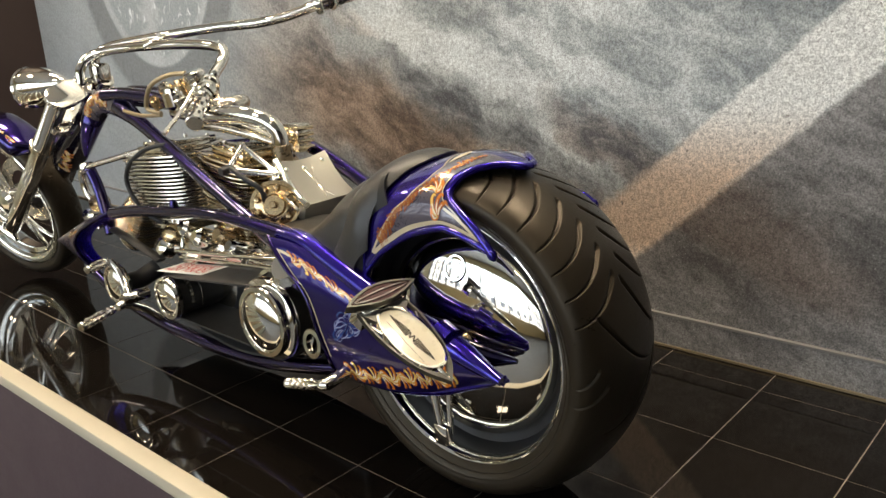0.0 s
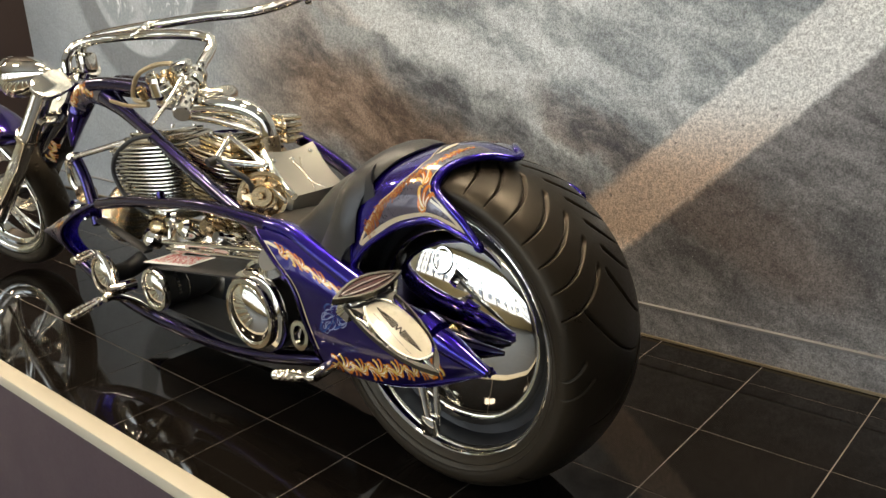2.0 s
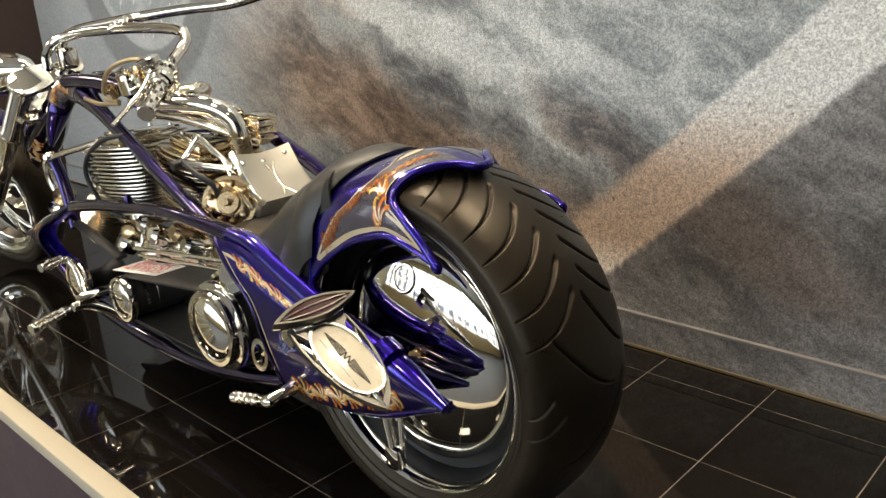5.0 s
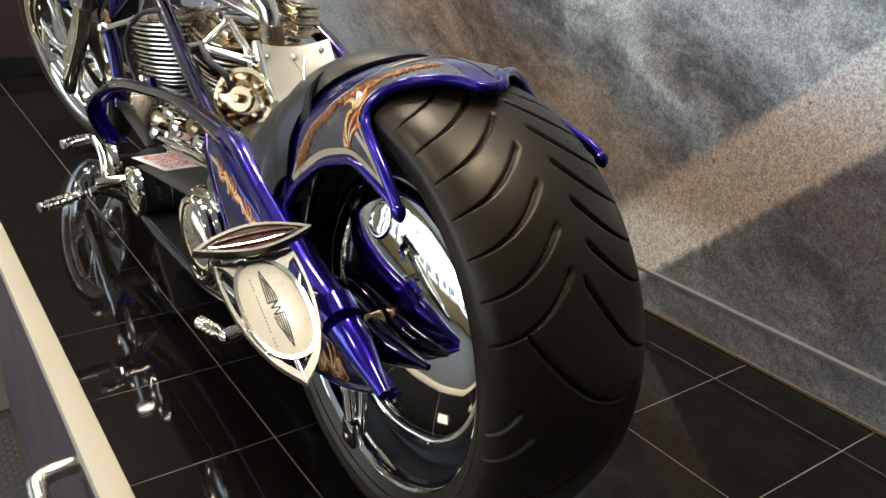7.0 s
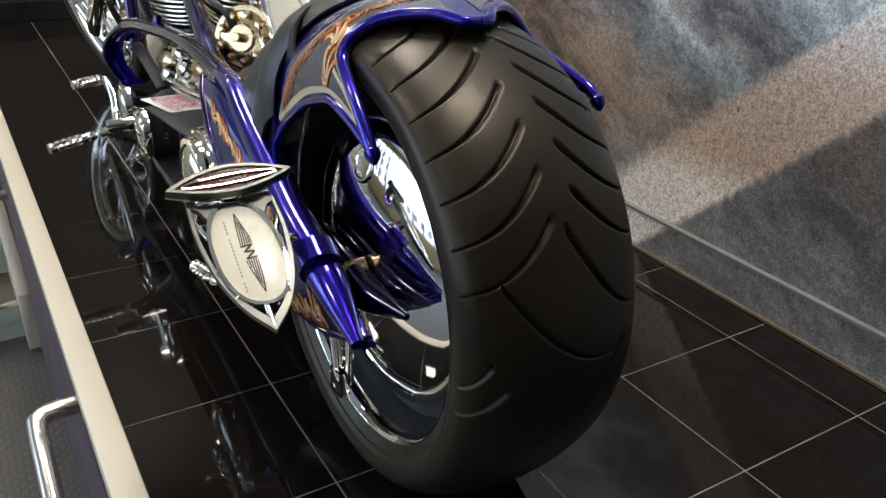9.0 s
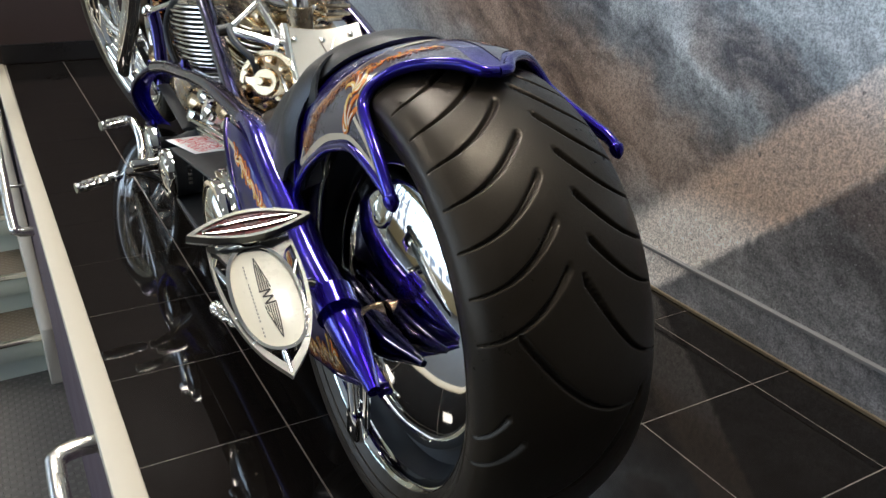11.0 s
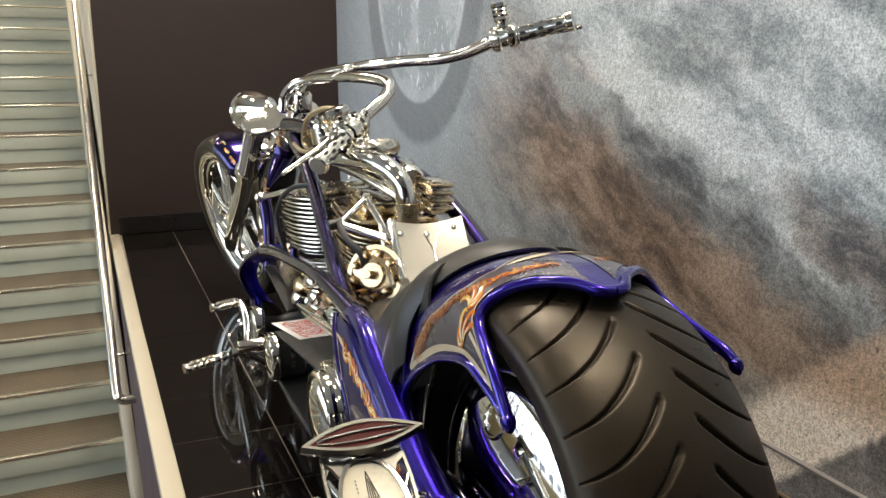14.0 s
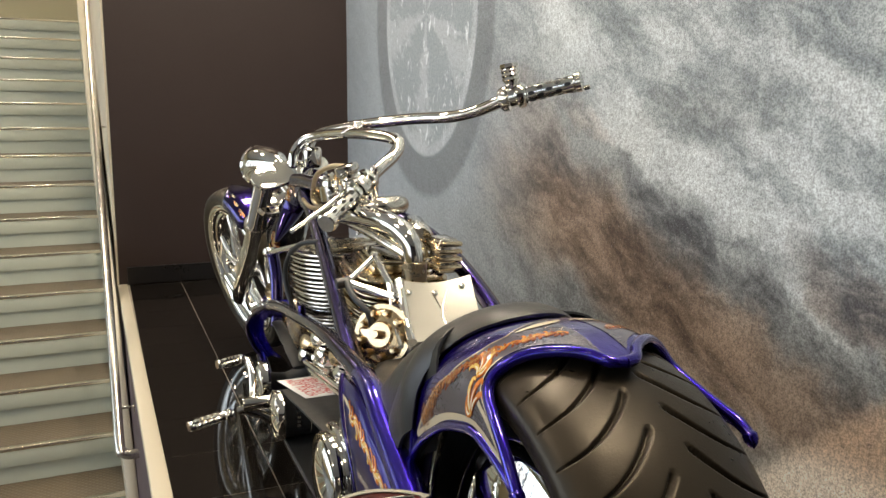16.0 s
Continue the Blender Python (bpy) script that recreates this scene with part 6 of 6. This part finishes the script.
for i in range(5):
    t = 2 * math.pi * i / 5 + 0.35
    d, e = Vector((0, math.cos(t), math.sin(t))), Vector((0, -math.sin(t), math.cos(t)))
    for k in (-1, 1):
        turned(part("spoke", bm_tube([FWC + d * 0.03 + e * 0.02 * k + Vector((-0.025, 0, 0)), FWC + d * 0.12 + e * 0.012 * k + Vector((-0.028, 0, 0)), FWC + d * 0.20 + e * 0.03 * k + Vector((-0.022, 0, 0)), FWC + d * 0.265 + e * 0.06 * k + Vector((-0.01, 0, 0))], [0.012, 0.010, 0.009, 0.008], 18, 10), CHROME, fw))
turned(part("brake_disc", bm_lathe([(0.09, -0.062), (0.145, -0.062), (0.145, -0.068), (0.09, -0.068)], fm, 64, closed=True), STEEL, fw))


def front_fender_pt(u, s):
    a = radians(-52 + 42 * u)
    r = 0.372 - 0.045 * abs(s) ** 3 - 0.02 * max(0, u - 0.85) / 0.15 * abs(s)
    w = 0.072 * (1 - 0.75 * max(0, (u - 0.72) / 0.28) ** 1.5) * (1 - 0.6 * max(0, (0.15 - u) / 0.15))
    return STEER @ Vector((FX + w * math.sin(s * math.pi / 2), FWC.y + r * math.sin(a), FWC.z + r * math.cos(a)))


ff = shell("front_fender", [[front_fender_pt(u, s) for s in np.linspace(-1, 1, 21)] for u in np.linspace(0, 1, 31)], PURPLE, 0.006, bike, "candy purple front fender with gold scrolls")
SIDE = (STEER @ Vector((FX + 1, FWC.y, FWC.z)) - STEER @ FWC).normalized()
fl = lambda a, b, c: front_fender_pt(a, b) + (front_fender_pt(a, b) - STEER @ FWC).normalized() * c * 1.5 + SIDE * b * c * 2.5
LILAC = plain("misty_lilac_paint", (0.070, 0.055, 0.100), 0.28, 0.4, coat=1.0, vary=0.25, scale=60)
ffield = bmesh.new()
rows = [[ffield.verts.new(fl(a, b, 0.001)) for b in np.linspace(-0.78, 0.78, 13)] for a in np.linspace(0.12, 0.86, 18)]
for a, b in zip(rows, rows[1:]):
    for k in range(12):
        ffield.faces.new((a[k], a[k + 1], b[k + 1], b[k]))
part("painted_field", ffield, LILAC, ff, "misty lilac painted field")
part("pinstripe", leaf_strip(fl, [(0.88, -0.75), (0.88, 0.0), (0.88, 0.75)], 0.012, 0.002, 20), CREAM_PAINT, ff, "cream pinstripe")
part("pinstripe", leaf_strip(fl, [(0.05, -0.82), (0.4, -0.84), (0.7, -0.8), (0.9, -0.4)], 0.05, 0.002, 30), CREAM_PAINT, ff, "cream pinstripe")
scroll(ff, fl, [(0.10, -0.5), (0.3, -0.45), (0.5, -0.4), (0.7, -0.3)], 0.20, 31, 0.002)
# dark painted lower fork shroud with scrolls
NAVY = plain("near_black_navy_paint", (0.004, 0.0035, 0.014), 0.15, 0.4, coat=1.0, vary=0.2)
sh = turned(part("fork_shroud", bm_tube([along(-0.16, -0.02, -0.01), along(0.0, 0.0), along(0.12, 0.0), along(0.22, -0.01)], [0.05, 0.075, 0.065, 0.015], 30, 20, flat=0.8), NAVY, bike, "near-black teardrop with gold scrolls between the fork legs"))
on_shroud = lambda p, q, c: STEER @ (along(p) + (Vector((-1, -0.25, 0)).normalized() * math.cos(q / 0.07) + NN * math.sin(q / 0.07)) * (0.076 + c - 1.1 * max(0, p - 0.10)))
scroll(sh, on_shroud, [(-0.02, -0.02), (0.03, -0.025), (0.08, -0.03), (0.13, -0.03)], 0.036, 51, 0.002)

# handlebars
BR = 0.0165
hb = part("handlebar", bm_tube([(0.186, 1.800, 0.838), (0.194, 1.805, 0.885), (0.222, 1.795, 0.922), (0.252, 1.740, 0.940), (0.278, 1.600, 0.953), (0.298, 1.40, 0.960), (0.316, 1.24, 0.958), (0.322, 1.155, 0.950), (0.312, 1.115, 0.932), (0.285, 1.098, 0.905), (0.245, 1.075, 0.880), (0.165, 1.015, 0.830)], BR, 110, 20), CHROME, bike, "swept chrome drag handlebar")
part("handlebar_side", bm_tube([(0.235, 1.790, 0.885), (0.250, 1.785, 0.928), (0.282, 1.735, 0.956), (0.320, 1.590, 0.975), (0.36, 1.44, 0.990), (0.420, 1.30, 1.004), (0.478, 1.148, 1.013), (0.500, 1.03, 1.030), (0.520, 0.905, 1.060), (0.55, 0.875, 1.068)], BR, 90, 20), CHROME, hb)
part("bar_brace", bm_tube([(0.282, 1.50, 0.957), (0.30, 1.46, 0.972), (0.335, 1.50, 0.983)], BR * 0.9, 16, 16), CHROME, hb)


def grip(a, b, parent):
    a, b = Vector(a), Vector(b)
    L = (b - a).length
    g = part("grip", bm_lathe([(0.017, 0), (0.023, 0.002), (0.023, 0.014), (0.019, 0.016), (0.019, L - 0.02), (0.024, L - 0.016), (0.024, L - 0.003), (0.021, L), (0, L)], axes(a, b - a), 28), CHROME, parent, "pierced chrome grip")
    for i in range(5):
        for k in range(6):
            m = axes(a, b - a) @ Matrix.Rotation(math.pi / 3 * k + 0.5 * (i % 2), 4, "Z") @ Matrix.Translation((0.0188, 0, 0.026 + (L - 0.06) * i / 4)) @ Matrix.Rotation(math.pi / 2, 4, "Y")
            part("slot", bm_lathe([(0, 0.0008), (0.0055, 0.0008), (0.0055, -0.002)], m @ Matrix.Diagonal((1.5, 0.8, 1, 1)), 12), BLACK_METAL, g)
    return g


grip((0.165, 1.015, 0.830), (0.066, 0.923, 0.770), hb)
grip((0.545, 0.878, 1.067), (0.655, 0.785, 1.102), hb)


def control(at, d, parent, up):
    at, d = Vector(at), Vector(d).normalized()
    c = part("control_clamp", bm_lathe([(0, -0.03), (0.026, -0.03), (0.030, -0.024), (0.030, -0.01), (0.024, -0.006), (0.024, 0.01), (0.031, 0.014), (0.031, 0.028), (0.026, 0.034), (0, 0.034)], axes(at, d), 24), CHROME, parent, "chrome control clamp")
    if up is None:
        return c
    part("fluid_cup", bm_lathe([(0, 0.062), (0.022, 0.060), (0.024, 0.052), (0.020, 0.048), (0.023, 0.043), (0.020, 0.038), (0.023, 0.033), (0.020, 0.028), (0.022, 0.022), (0.016, 0.015), (0.014, 0.0)], axes(at + Vector(up) * 0.02, up), 28), CHROME, parent, "ribbed chrome fluid cup")
    return c


control((0.190, 1.035, 0.846), (0.71, 0.59, 0.43), hb, None)
control((0.530, 0.892, 1.064), (-0.75, 0.6, -0.25), hb, (-0.15, 0.1, 0.97))
part("lever", bm_tube([(0.165, 1.060, 0.845), (0.12, 1.03, 0.815), (0.06, 1.0, 0.782), (-0.008, 0.955, 0.752)], [0.010, 0.008, 0.007, 0.006], 24, 10, flat=0.7), CHROME, hb, "curved chrome clutch lever")
part("lever", bm_tube([(0.56, 0.92, 1.06), (0.60, 0.90, 1.066), (0.66, 0.86, 1.08), (0.70, 0.82, 1.09)], [0.010, 0.008, 0.007, 0.006], 24, 10, flat=0.7), CHROME, hb, "curved chrome brake lever")

# -- loose card on the belt
card_u, card_v = Vector((0.028, -0.188, 0.0150)), Vector((0.088, 0.002, 0.0))
co = Vector((-0.025, 1.080, 0.3530))
cn = card_u.cross(card_v).normalized()
cn = cn if cn.z > 0 else -cn
CMX = Matrix(((card_u.normalized().x, card_v.normalized().x, cn.x, co.x), (card_u.normalized().y, card_v.normalized().y, cn.y, co.y), (card_u.normalized().z, card_v.normalized().z, cn.z, co.z), (0, 0, 0, 1)))
CL, CW_ = card_u.length, card_v.length
card = thing("warning_card", co, "small white card with red printed words lying on the belt", "card")
part("card_sheet", bm_plate([(0, 0), (CL, 0), (CL, CW_), (0, CW_)], 0.0012, CMX), CARD, card)
for i, word in enumerate(("DISPLAY ONLY", "PLEASE DO", "NOT TOUCH")):
    cu = bpy.data.curves.new("lettering", "FONT")
    cu.body, cu.size, cu.align_x, cu.extrude = word, 0.030, "CENTER", 0.0002
    tmp = new("lettering", cu)
    dg = bpy.context.evaluated_depsgraph_get()
    me = bpy.data.meshes.new_from_object(tmp.evaluated_get(dg))
    bpy.data.objects.remove(tmp)
    me.materials.clear()
    me.materials.append(RED_INK)
    wd = max(v.co.x for v in me.vertices) - min(v.co.x for v in me.vertices)
    me.transform(Matrix.Diagonal((min(1.0, CL * 0.86 / wd), 1.0, 1, 1)))
    me.transform(CMX @ Matrix.Translation((CL / 2, CW_ * (0.70 - 0.27 * i), 0.0015)))
    under(new("lettering", me), card, "red printed words")

# ---------- tiled platform floor ----------
floor = thing("floor", (0.4, 0.0, 0.0), "platform floor of polished black square tiles with pale joints", "floor", kind="structure")
tile_meshes = {}
gap = 0.0016


def tile_at(x0, x1, y0, y1):
    key = (round(x1 - x0, 3), round(y1 - y0, 3))
    if key not in tile_meshes:
        w, h = key
        bm = bm_box((gap, gap, -0.009), (w - gap, h - gap, 0.0))
        me = bpy.data.meshes.new("tile")
        bm.to_mesh(me)
        bm.free()
        me.materials.append(TILE)
        tile_meshes[key] = me
    ob = new("tile", tile_meshes[key])
    ob.parent = floor
    ob.matrix_parent_inverse = Matrix.Translation(-floor.location)
    ob.location = (x0, y0, 0.0)


xs = [X_EDGE - 0.018, 0.0, T, 2 * T, 3 * T, X_WALL - 0.012]
ysl = [T * k for k in range(-22, 14)] + [Y_END - 0.014]
for x0, x1 in zip(xs, xs[1:]):
    for y0, y1 in zip(ysl, ysl[1:]):
        tile_at(x0, x1, y0, y1)
wall("grout_bed", (X_EDGE - 0.03, -6.79, -0.011), (X_WALL - 0.013, Y_END - 0.015, -0.0012), GROUT, "pale grout between the black tiles", "grout")
